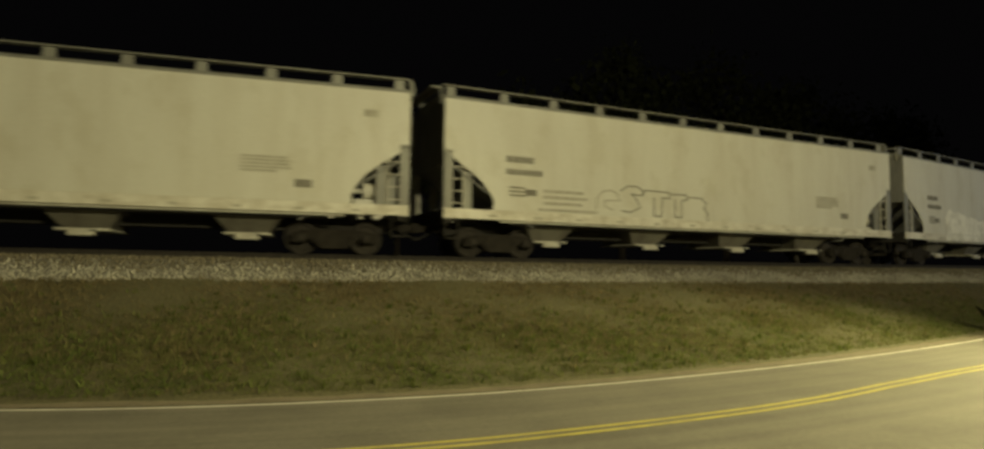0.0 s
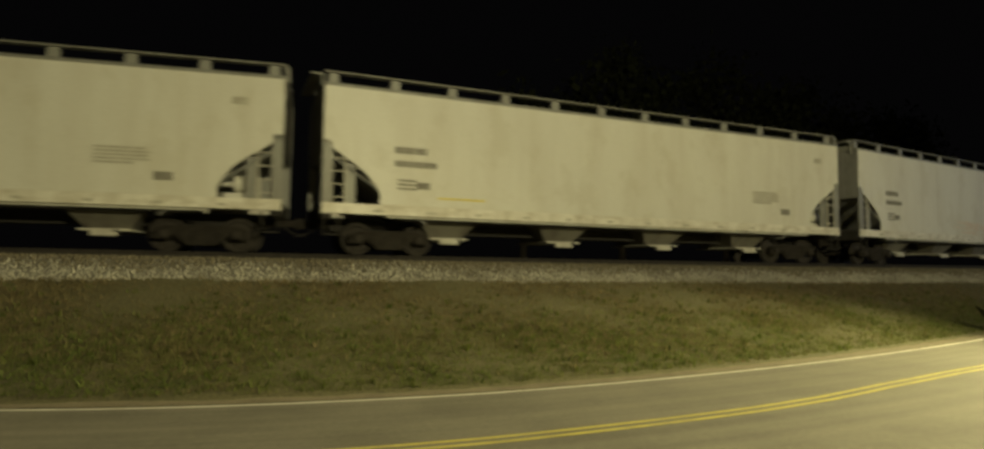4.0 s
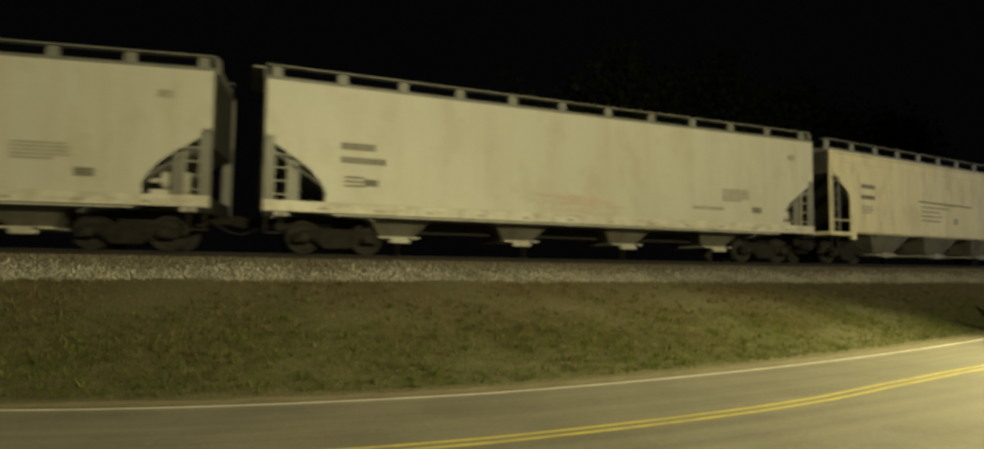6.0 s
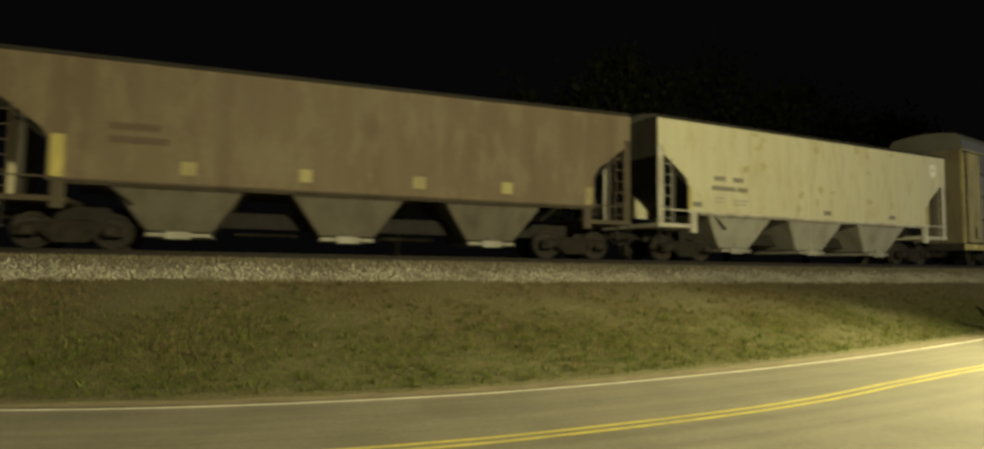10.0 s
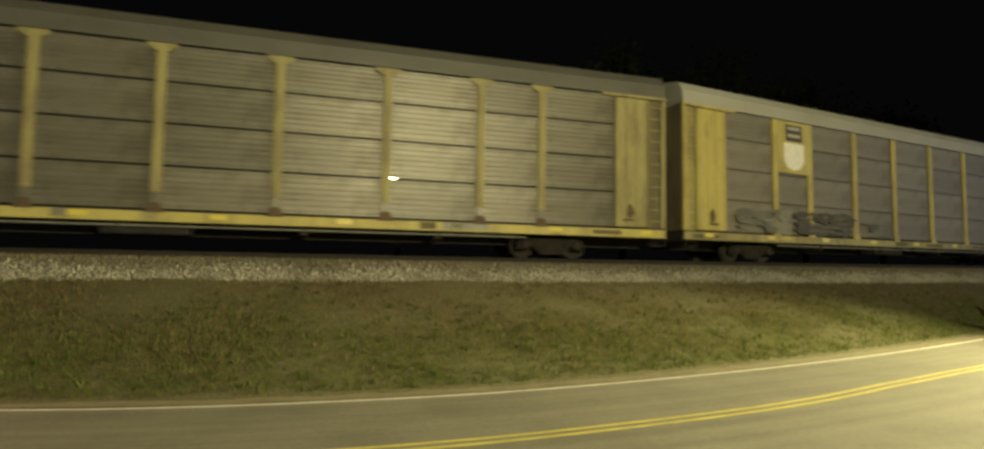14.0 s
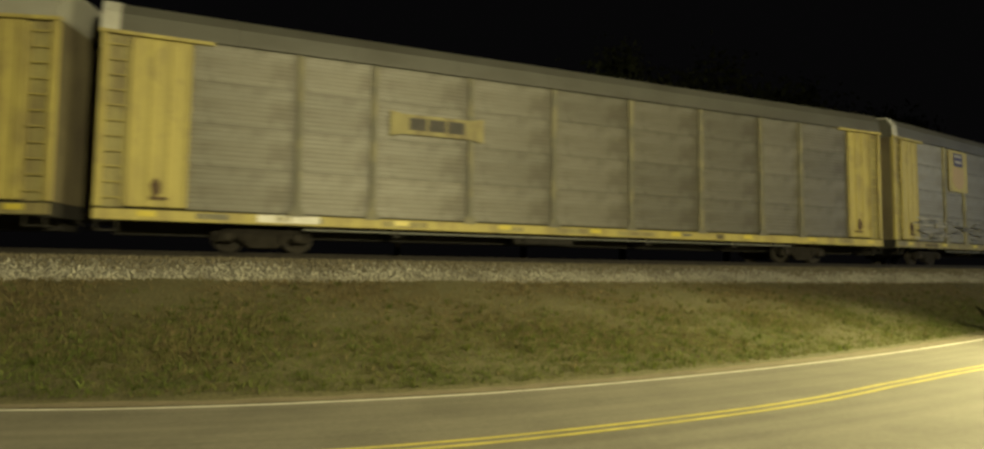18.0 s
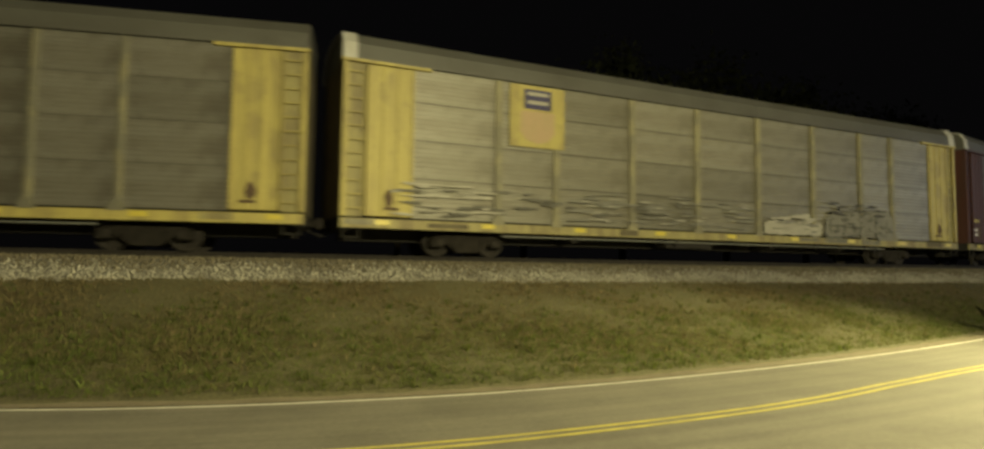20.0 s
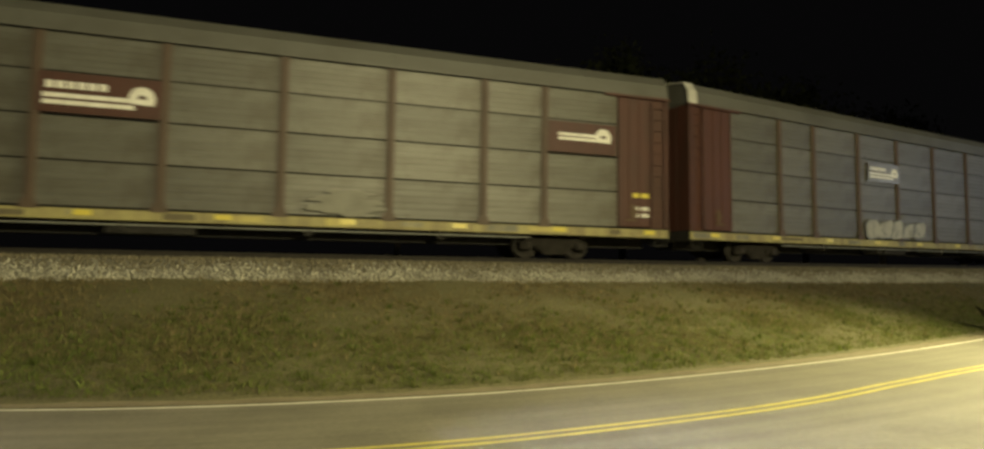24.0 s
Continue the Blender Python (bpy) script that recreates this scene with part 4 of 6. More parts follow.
def autorack(name, label, post_paint, door_paint, sill_paint, panel, roof_paint, gap=0.045, post_w=0.24, cap=False, ribs=7, post_low=1.06, post_label="", end_paint=None, caps=(), fold=0.010):
    """Enclosed three-level motor-vehicle carrier."""
    car = thing(name, label, "railway car", "autorack cars")
    L, top = 13.95, 5.50
    # Dark box added to stand for the unlit space behind the panel gaps.
    part("inner_shell", Shape().box(-L + 0.3, L - 0.3, -HALF + 0.12, HALF - 0.12, 1.0, top + 0.05), INTERIOR_SHADE, car, "dark box standing for the shade behind the panel gaps")
    bounds = [-11.9, *POSTS, 12.05]
    for a, b in zip(bounds, bounds[1:]):
        for z0, z1 in zip(ROWS, ROWS[1:]):
            w, h = b - a - 0.02, z1 - z0 - gap
            part("side_panel", panel_mesh(w, h, ribs, panel, fold), panel, car, at=pose((a + b) / 2, -HALF + 0.05, z0 + gap / 2))
    far = Shape()
    far.box(-11.9, 12.05, HALF - 0.05, HALF - 0.02, ROWS[0], ROWS[-1])
    part("far_side", far, panel, car, "ribbed far side")
    for x in POSTS:
        s = Shape().box(x - post_w / 2, x + post_w / 2, -HALF - 0.03, -HALF + 0.04, post_low, top - 0.06)
        s.box(x - post_w / 2 + 0.05, x + post_w / 2 - 0.05, -HALF - 0.045, -HALF - 0.028, post_low + 0.02, top - 0.08)
        part("side_post", s, post_paint, car, post_label, 0.008)
        if post_low > 1.1:
            part("post_foot", Shape().box(x - post_w / 2 + 0.02, x + post_w / 2 - 0.02, -HALF - 0.02, -HALF + 0.04, 1.06, post_low), panel, car)
        part("post_bracket", Shape().prism([(x - 0.22, 0.98), (x + 0.22, 0.98), (x + 0.12, 1.24), (x - 0.12, 1.24)], -HALF - 0.06, -HALF - 0.035), RUST if cap else post_paint, car)
        if cap:
            part("post_cap", Shape().prism([(x - 0.36, top - 0.06), (x - 0.36, top - 0.16), (x - 0.12, top - 0.28), (x + 0.12, top - 0.28), (x + 0.36, top - 0.16), (x + 0.36, top - 0.06)], -HALF - 0.05, -HALF - 0.032), post_paint, car)
    # roof: sloping shoulder and shallow crown
    for k in range(9):
        a, b = -L + 2 * L * k / 9, -L + 2 * L * (k + 1) / 9
        part("roof_sheet", Shape().sweep_x([(-HALF - 0.01, top + 0.03), (-HALF + 0.03, top + 0.42), (-HALF + 0.22, top + 0.72), (-0.7, top + 0.84), (0, top + 0.87), (0.7, top + 0.84), (HALF - 0.22, top + 0.72), (HALF - 0.03, top + 0.42), (HALF + 0.01, top + 0.03)], a + 0.004, b - 0.004), roof_paint, car)
    part("roof_rail", Shape().box(-L, L, -HALF - 0.03, -HALF + 0.03, top - 0.03, top + 0.03), roof_paint, car, "roof edge rail")
    for d in (-1, 1):
        x0, x1 = (12.05, L) if d > 0 else (-L, -11.9)
        a, b = (x0, x1 - 0.68) if d > 0 else (x0 + 0.68, x1)
        part("corner_door", Shape().box(a, b, -HALF - 0.005, -HALF + 0.07, 1.08, top - 0.14), door_paint, car, "flat painted door leaf", 0.02)
        for f in (0.0, 0.34, 0.67, 1.0):
            xr = a + 0.04 + (b - a - 0.08) * f
            part("door_rib", Shape().box(xr - 0.035, xr + 0.035, -HALF - 0.035, -HALF - 0.006, 1.1, top - 0.16), door_paint, car, "", 0.008)
        a, b = (x1 - 0.66, x1) if d > 0 else (x0, x0 + 0.66)
        # On the yellow cars the recess shade is put into a duller, darker paint.
        part("ladder_recess", Shape().box(a, b, -HALF + 0.08, -HALF + 0.112, 1.06, top - 0.12), end_paint or YELLOW_DULL, car, "recessed ladder panel")
        part("corner_stile", Shape().box(d * L, d * (L - 0.12), -HALF - 0.02, -HALF + 0.12, 1.06, top - 0.1), door_paint, car, "corner stile", 0.012)
        part("door_header", Shape().box(x0 - (0.5 if d > 0 else 0.05), x1 + (0.05 if d > 0 else 0.5), -HALF - 0.06, -HALF + 0.04, top - 0.12, top - 0.03), door_paint, car, "", 0.01)
        xe = d * L
        for k in range(6):
            a = -HALF + 0.1 + (2 * HALF - 0.2) * k / 6
            part("end_door", Shape().box(min(xe, xe - d * 0.06), max(xe, xe - d * 0.06), a + 0.01, a + 0.49, 1.05, top - 0.05), end_paint or DARK_OCHRE, car, "dark folding end door leaf", 0.01)
        part("end_gable", Shape().sweep_x([(-HALF + 0.03, top - 0.05), (-HALF + 0.06, top + 0.40), (-HALF + 0.25, top + 0.69), (0, top + 0.83), (HALF - 0.25, top + 0.69), (HALF - 0.06, top + 0.40), (HALF - 0.03, top - 0.05)], min(xe - d * 0.03, xe - d * 0.08), max(xe - d * 0.03, xe - d * 0.08)), roof_paint, car)
        ladder(car, d * (L - 0.38), -HALF - 0.0, 1.1, top - 0.2, 0.46, 11, door_paint)
        if d in caps:
            ring = [(-HALF - 0.035, top - 0.04), (-HALF - 0.03, top + 0.03), (-HALF + 0.01, top + 0.44), (-HALF + 0.20, top + 0.75), (-0.7, top + 0.87), (0, top + 0.90), (0.7, top + 0.87), (HALF - 0.20, top + 0.75), (HALF - 0.01, top + 0.44), (HALF + 0.03, top + 0.03), (HALF + 0.035, top - 0.04)]
            inner = [(u * 0.97, v - 0.05) for u, v in reversed(ring)]
            part("roof_end_cap", Shape().sweep_x(ring + inner, min(d * (L + 0.03), d * (L - 0.38)), max(d * (L + 0.03), d * (L - 0.38))), CAP_WHITE, car, "white roof end cap", 0.01)
        part("hand_brake" if d < 0 else "door_latch", Shape().prism(blob(d * (L - 1.35), 1.58, 0.13, 0.22, 11, 5 + d, 0.3), -HALF - 0.05, -HALF - 0.01).box(d * (L - 1.62), d * (L - 1.22), -HALF - 0.06, -HALF - 0.01, 1.27, 1.34), RUST, car, "dark grimy hand-brake gear")
        part("end_sill", Shape().box(d * (L + 0.02), d * (L - 0.35), -HALF + 0.02, HALF - 0.02, 0.70, 1.04), DARK, car)
        part("step", Shape().box(d * (L - 0.05), d * (L - 0.55), -HALF - 0.02, -HALF + 0.22, 0.46, 0.50).box(d * (L - 0.06), d * (L - 0.10), -HALF - 0.02, -HALF + 0.02, 0.46, 0.8).box(d * (L - 0.5), d * (L - 0.54), -HALF - 0.02, -HALF + 0.02, 0.46, 0.8), DARK, car)
    part("floor_deck", Shape().box(-L, L, -HALF + 0.02, HALF - 0.02, 0.95, 1.03), DARK, car)
    for y in (-HALF - 0.03, HALF - 0.05):
        part("side_sill", Shape().box(-L, L, y, y + 0.08, 0.74, 1.01).box(-L, L, y - 0.02, y + 0.0, 0.74, 0.79), sill_paint, car, "painted side sill", 0.008)
    part("brake_pipe", Shape().tube((-9.0, -HALF + 0.12, 0.64), (9.0, -HALF + 0.12, 0.64), 0.026, 8), GREY, car, "thin steel brake pipe")
    part("centre_sill", Shape().box(-L + 0.3, L - 0.3, -0.4, 0.4, 0.42, 0.95), DARK, car)
    for x in (-6.4, -2.2, 2.4, 6.2):
        part("cross_bearer", Shape().box(x - 0.1, x + 0.1, -HALF + 0.1, HALF - 0.1, 0.5, 0.95), DARK, car)
    part("equipment_box", Shape().box(-2.6, -0.5, -1.35, -0.7, 0.42, 0.74), DARK, car, "", 0.03)
    couplers(car, L, 28.7)
    return car, [*truck(car, -10.0, 0.42), *truck(car, 10.0, 0.42)]


def rail_car_marks(car, kind):
    """Badges, plates, tape and spray paint that belong to one motor-vehicle carrier."""
    y = -HALF - 0.05
    for x in np.arange(-13.0, 13.2, 3.25):
        decal(car, "reflector", x, x + 0.42, 0.84, 0.98, REFLECTOR, "yellow reflector tape", y=-HALF - 0.046)
    rng = random.Random(ord(kind))
    for k in range(13):
        x = -13.4 + k * 2.05 + rng.uniform(-0.6, 0.6)
        decal(car, "sill_repaint", x, x + rng.uniform(0.3, 1.5), rng.uniform(0.75, 0.86), rng.uniform(0.93, 1.008), rng.choice((YELLOW, YELLOW_DULL, FADED_POST, DARK_OCHRE, FADED_DIM)), "patch of other paint on the sill", y=-HALF - 0.037 - 0.0003 * k)
    # Small mirror plates added at chosen spots so the lamp glints there.
    for x, z in {"a": ((-11.72, 2.25), (-5.82, 2.22), (-0.6, 2.2), (4.81, 2.22)), "b": ((10.58, 5.13), (10.57, 1.77), (-3.7, 3.08))}.get(kind, ()):
        part("steel_tag", Shape().box(x - 0.06, x + 0.06, y - 0.01, y, z - 0.022, z + 0.022), GLINT_PLATE, car, "small mirror plate added to catch a lamp glint")


def shield(car, x0, x1, z0, z1, back, bars, field, y=-HALF - 0.055):
    """A square badge: painted plate, two dark bars and a pale shield below."""
    part("badge_plate", Shape().box(x0, x1, y, y + 0.02, z0, z1), back, car, "yellow painted badge plate")
    w, h = x1 - x0, z1 - z0
    s = Shape()
    for a, b in ((0.90, 0.94), (0.76, 0.84), (0.62, 0.70)):
        s.box(x0 + w * 0.25, x1 - w * 0.25, y - 0.008, y, z0 + h * a, z0 + h * b)
    s.box(x0 + w * 0.25, x0 + w * 0.31, y - 0.008, y, z0 + h * 0.62, z0 + h * 0.9)
    s.box(x1 - w * 0.31, x1 - w * 0.25, y - 0.008, y, z0 + h * 0.62, z0 + h * 0.9)
    tagged(part("badge_lettering", s, bars, car, "dark badge lettering, not readable"), kind="stuff")
    part("badge_field", Shape().box(x0 + w * 0.27, x1 - w * 0.27, y - 0.004, y, z0 + h * 0.63, z0 + h * 0.93), SPRAY_PALE, car, "pale field behind the lettering")
    f = Shape().prism([(x0 + w * 0.19, z0 + h * 0.58), (x0 + w * 0.19, z0 + h * 0.24), (x0 + w * 0.30, z0 + h * 0.11), (x0 + w * 0.5, z0 + h * 0.06), (x0 + w * 0.70, z0 + h * 0.11), (x0 + w * 0.81, z0 + h * 0.24), (x0 + w * 0.81, z0 + h * 0.58)], y - 0.008, y)
    part("badge_shield", f, field, car, "plain shield shape")


def wheel_badge(car, x0, x1, z0, z1, back, y=-HALF - 0.06, small=False):
    """A dark plate with pale stripes that run into a pale wheel-shaped disc."""
    part("badge_plate", Shape().box(x0, x1, y, y + 0.02, z0, z1), back, car, "oxide-red badge plate")
    w, h = x1 - x0, z1 - z0
    s = Shape()
    for a, b in (((0.40, 0.50), (0.54, 0.64)) if small else ((0.20, 0.31), (0.37, 0.48))):
        s.box(x0 + w * (0.14 if small else 0.04), x0 + w * 0.78, y - 0.008, y, z0 + h * a, z0 + h * b)
    if not small:
        for k in range(6):
            s.box(x0 + w * (0.06 + 0.085 * k), x0 + w * (0.125 + 0.085 * k), y - 0.008, y, z0 + h * 0.60, z0 + h * 0.78)
    tagged(part("badge_stripes", s, LIGHT_INK, car, "pale stripes and unreadable letters"), kind="stuff")
    cx, cz, r = x0 + w * (0.80 if small else 0.84), z0 + h * (0.55 if small else 0.50), h * 0.30
    disc = Shape().prism([(cx + r * math.cos(a), cz + r * math.sin(a)) for a in np.linspace(-0.6, math.pi + 0.5, 18)], y - 0.009, y)
    part("badge_disc", disc, LIGHT_INK, car, "pale wheel-shaped emblem")
    part("badge_notch", Shape().prism([(cx + r * 0.36 * math.cos(a), cz - r * 0.05 + r * 0.36 * math.sin(a)) for a in np.linspace(0, math.pi, 9)], y - 0.013, y - 0.002), back, car)


def smears(car, x0, x1, z0, z1, count, material, label, seed, y=-HALF - 0.07, long=(0.3, 1.1), high=(0.03, 0.09)):
    """Broken, flat-lying dabs of spray paint caught on the ribs of the panels."""
    rng = random.Random(seed)
    s = Shape()
    for k in range(count):
        a, h = rng.uniform(*long) / 2, rng.uniform(*high) / 2
        s.prism(blob(rng.uniform(x0 + a, x1 - a), rng.uniform(z0, z1), a, h, 10, seed + k, 0.45), y - 0.0004 * k, y + 0.006)
    tagged(part("graffiti", s, material, car, label), kind="stuff")


def scrawl(car, name, x0, x1, z0, z1, letters, width, material, label, seed, y=-HALF - 0.02, fill=None):
    """Spray-paint lettering that nobody can read: slanting blocks with broken strokes, with or without a fill."""
    rng = random.Random(seed)
    line, body = Shape(), Shape()
    w, h = (x1 - x0) / letters, z1 - z0
    for k in range(letters):
        a, b = x0 + w * (k - 0.06), x0 + w * (k + 1.06)
        lo, hi = z0 + h * rng.uniform(0, 0.14), z1 - h * rng.uniform(0, 0.22)
        lean = rng.uniform(-0.12, 0.18) * w
        pts = [(a, lo + h * 0.12), (a + w * 0.2, lo), (b - w * 0.15, lo + h * rng.uniform(0, 0.1)), (b, lo + h * 0.3), (b + lean, hi - h * 0.2), (b - w * 0.2 + lean, hi), (a + w * 0.35 + lean, hi - h * rng.uniform(0, 0.12)), (a + lean * 0.6, hi - h * 0.25)]
        if fill:
            body.prism(pts, y + 0.003 + 0.0004 * k, y + 0.007 + 0.0004 * k)
        start = rng.randrange(8)
        n = rng.randrange(4, 8)
        stroke([pts[(start + i) % 8] for i in range(n)], width, y - 0.004, line)
        mid = [(a + w * rng.uniform(0.25, 0.8), lo + (hi - lo) * f) for f in (0.2, 0.45, 0.7)][:rng.randrange(2, 4)]
        stroke(mid, width * 0.8, y - 0.004, line)
    if fill:
        part(name + "_fill", body, fill, car, label)
    tagged(part(name, line, material, car, label), kind="stuff")


# ---------------------------------------------------------------- sedan
def sedan():
    """Silver four-door saloon, nose towards -x, ground at z = 0."""
    car = thing("sedan_car", "silver four-door saloon with lit headlights on the road", "car")
    prof_top = [(-2.28, 0.64), (-2.22, 0.74), (-1.9, 0.84), (-1.2, 0.915), (-0.75, 0.955), (0.0, 0.97), (1.0, 0.985), (1.45, 1.00), (2.0, 1.03), (2.24, 1.00), (2.30, 0.82)]
    xs = [-2.30, -2.24, -2.1, -1.85, -1.5, -1.1, -0.7, 0.0, 0.7, 1.1, 1.45, 1.8, 2.05, 2.2, 2.29]
    verts, faces, n = [], [], 14
    for x in xs:
        zt = float(np.interp(x, [p[0] for p in prof_top], [p[1] for p in prof_top]))
        zb = float(np.interp(x, [-2.3, -2.0, -1.6, 1.7, 2.1, 2.3], [0.34, 0.22, 0.20, 0.20, 0.26, 0.36]))
        hw = float(np.interp(x, [-2.3, -2.2, -2.0, -1.5, 0, 1.5, 2.0, 2.22, 2.3], [0.62, 0.73, 0.81, 0.865, 0.885, 0.87, 0.83, 0.76, 0.66]))
        ring = []
        for k in range(n):
            a = math.pi * k / (n - 1)
            cy, cz = math.cos(a), math.sin(a)
            yy = hw * math.copysign(abs(cy) ** 0.35, cy)
            zz = zt - 0.10 * (abs(cy) ** 2.5) - (0.10 if abs(cy) > 0.98 else 0)
            zz = zb + (zz - zb) * (cz ** 0.35 if cz > 0 else 0)
            ring.append((x, yy, zz))
        verts += ring + [(x, -hw * 0.9, zb - 0.01), (x, hw * 0.9, zb - 0.01)]
    m = n + 2
    for i in range(len(xs) - 1):
        for k in range(m):
            faces.append((i * m + k, i * m + (k + 1) % m, (i + 1) * m + (k + 1) % m, (i + 1) * m + k))
    faces += [tuple(range(m)), tuple(range(len(xs) * m - 1, (len(xs) - 1) * m - 1, -1))]
    body = Shape().add(verts, faces)
    part("body", body, SILVER, car, "silver painted body", 0, True)
    # cabin: pillars and roof, dark glass set in
    roof = Shape()
    secs = [(-1.02, 0.93, 0.74, 0.02), (-0.32, 1.34, 0.60, 0.05), (0.1, 1.425, 0.585, 0.06), (0.68, 1.43, 0.58, 0.06), (1.15, 1.36, 0.58, 0.06), (1.95, 1.02, 0.70, 0.02)]
    v, f = [], []
    for x, z, hw, c in secs:
        for k in range(7):
            u = -1 + 2 * k / 6
            v.append((x, hw * u, z + c * (1 - u * u)))
        for k in range(7):
            u = 1 - 2 * k / 6
            v.append((x, hw * u, z - 0.05 + c * (1 - u * u)))
    for i in range(len(secs) - 1):
        for k in range(14):
            f.append((i * 14 + k, i * 14 + (k + 1) % 14, (i + 1) * 14 + (k + 1) % 14, (i + 1) * 14 + k))
    f += [tuple(range(14)), tuple(range(6 * 14 - 1, 5 * 14 - 1, -1))]
    part("roof", Shape().add([p for i in (1, 2, 3, 4) for p in v[i * 14:(i + 1) * 14]], [tuple((a - 14) for a in q) for q in f[14:-2 - 14]]), SILVER, car, "silver roof", 0, True)
    for side in (-1, 1):
        yb, yt = side * 0.765, side * 0.595
        def pane(pts, name, material, off, label):
            s = Shape()
            vv = []
            for x, z in pts:
                yy = yb + (yt - yb) * (z - 0.95) / 0.45
                vv.append((x, yy + side * off, z))
            k = len(vv)
            vv += [(x, y - side * 0.02, z) for x, y, z in vv]
            part(name, s.add(vv, [tuple(range(k)), tuple(range(2 * k - 1, k - 1, -1))] + [(i, (i + 1) % k, (i + 1) % k + k, i + k) for i in range(k)]), material, car, label)
        pane([(-1.02, 0.93), (-0.33, 1.36), (0.1, 1.44), (0.68, 1.44), (1.15, 1.375), (1.95, 1.01)], "cabin_side", SILVER, 0.0, "silver pillars and window frames")
        pane([(-0.93, 0.975), (-0.33, 1.33), (0.08, 1.395), (0.147, 1.395), (0.147, 0.975)], "front_side_window", GLASS, 0.012, "dark side window")
        pane([(0.16, 0.975), (0.16, 1.395), (0.66, 1.39), (0.98, 1.335), (1.22, 1.22), (1.36, 1.10), (1.37, 0.99)], "rear_side_window", GLASS, 0.012, "dark side window")
        part("side_mirror", Shape().box(-0.76, -0.64, side * 0.80, side * 0.94, 0.98, 1.07), SILVER, car, "", 0.03)
        part("side_moulding", Shape().box(-1.25, 1.3, side * 0.875, side * 0.895, 0.50, 0.545), TRIM, car, "dark rubbing strip", 0.005)
        part("sill_trim", Shape().box(-1.05, 1.1, side * 0.85, side * 0.875, 0.235, 0.275), LIGHT_INK, car, "pale sill edge")
        for x in (-0.02, 1.0):
            part("door_handle", Shape().box(x, x + 0.18, side * 0.868, side * 0.895, 0.80, 0.835), SILVER, car, "", 0.008)
        for x, z in ((0.155, 0.28), (-0.93, 0.28), (1.16, 0.5)):
            part("door_gap", Shape().box(x, x + 0.012, side * 0.866, side * 0.888, z, 0.93), TRIM, car)
        lens = [(-2.345, 0.34, 0.56, 0.68), (-2.255, 0.755, 0.57, 0.72), (-2.05, 0.835, 0.58, 0.745), (-1.84, 0.872, 0.63, 0.76)]
        lv = [(x, side * y, z) for x, y, z0, z1 in lens for z in (z0, z1)] + [(x + 0.09, side * (y - 0.08), z) for x, y, z0, z1 in lens for z in (z0, z1)]
        lf = [(2 * i + o, 2 * i + 1 + o, 2 * i + 3 + o, 2 * i + 2 + o) for i in range(3) for o in (0, 8)]
        lf += [(2 * i + o, 2 * i + 2 + o, 2 * i + 10 + o, 2 * i + 8 + o) for i in range(3) for o in (0, 1)] + [(0, 1, 9, 8), (6, 7, 15, 14)]
        lamp = part("headlight", Shape().add(lv, lf), HEADLIGHT, car, "glaring lit headlight")
        # dipped-beam projector: a bright strip in a flat dark housing that keeps the light on the road
        c = side * 0.60
        house = Shape().prism([(-2.29, 0.650), (-2.29, 0.665), (-2.50, 0.665), (-2.50, 0.6415)], c - 0.06, c + 0.06)
        house.prism([(-2.29, 0.640), (-2.29, 0.600), (-2.50, 0.600), (-2.50, 0.6245)], c - 0.06, c + 0.06)
        for k in (-1, 1):
            house.box(-2.50, -2.27, c + min(k * 0.045, k * 0.06), c + max(k * 0.045, k * 0.06), 0.600, 0.665)
        house.box(-2.298, -2.27, c - 0.06, c + 0.06, 0.600, 0.665)
        part("beam_housing", house, TRIM, lamp, "flat dark beam housing")
        part("beam_strip", Shape().box(-2.302, -2.299, c - 0.03, c + 0.03, 0.640, 0.650), BEAM, lamp, "bright dipped-beam strip")
        part("tail_light", Shape().box(2.20, 2.315, side * 0.50, side * 0.70, 0.80, 0.88), TAILLIGHT, car, "red tail light", 0.02)
    def shield_pane(pts, name):
        k = len(pts)
        part(name, Shape().add(pts + [(x, y, z - 0.02) for x, y, z in pts], [tuple(range(k)), tuple(range(2 * k - 1, k - 1, -1))] + [(i, (i + 1) % k, (i + 1) % k + k, i + k) for i in range(k)]), GLASS, car, "dark window glass")
    shield_pane([(-1.04, -0.72, 0.955), (-1.06, 0, 0.985), (-1.04, 0.72, 0.955), (-0.33, 0.585, 1.355), (-0.34, 0, 1.41), (-0.33, -0.585, 1.355)], "windscreen")
    shield_pane([(1.15, -0.56, 1.385), (1.15, 0, 1.43), (1.15, 0.56, 1.385), (1.94, 0.68, 1.03), (1.95, 0, 1.06), (1.94, -0.68, 1.03)], "rear_window")
    part("grille", Shape().box(-2.31, -2.22, -0.36, 0.36, 0.52, 0.68), TRIM, car, "dark grille", 0.02)
    part("front_bumper", Shape().prism([(-2.36, 0.30), (-2.36, 0.48), (-2.2, 0.52), (-2.1, 0.28)], -0.72, 0.72), SILVER, car, "", 0.03)
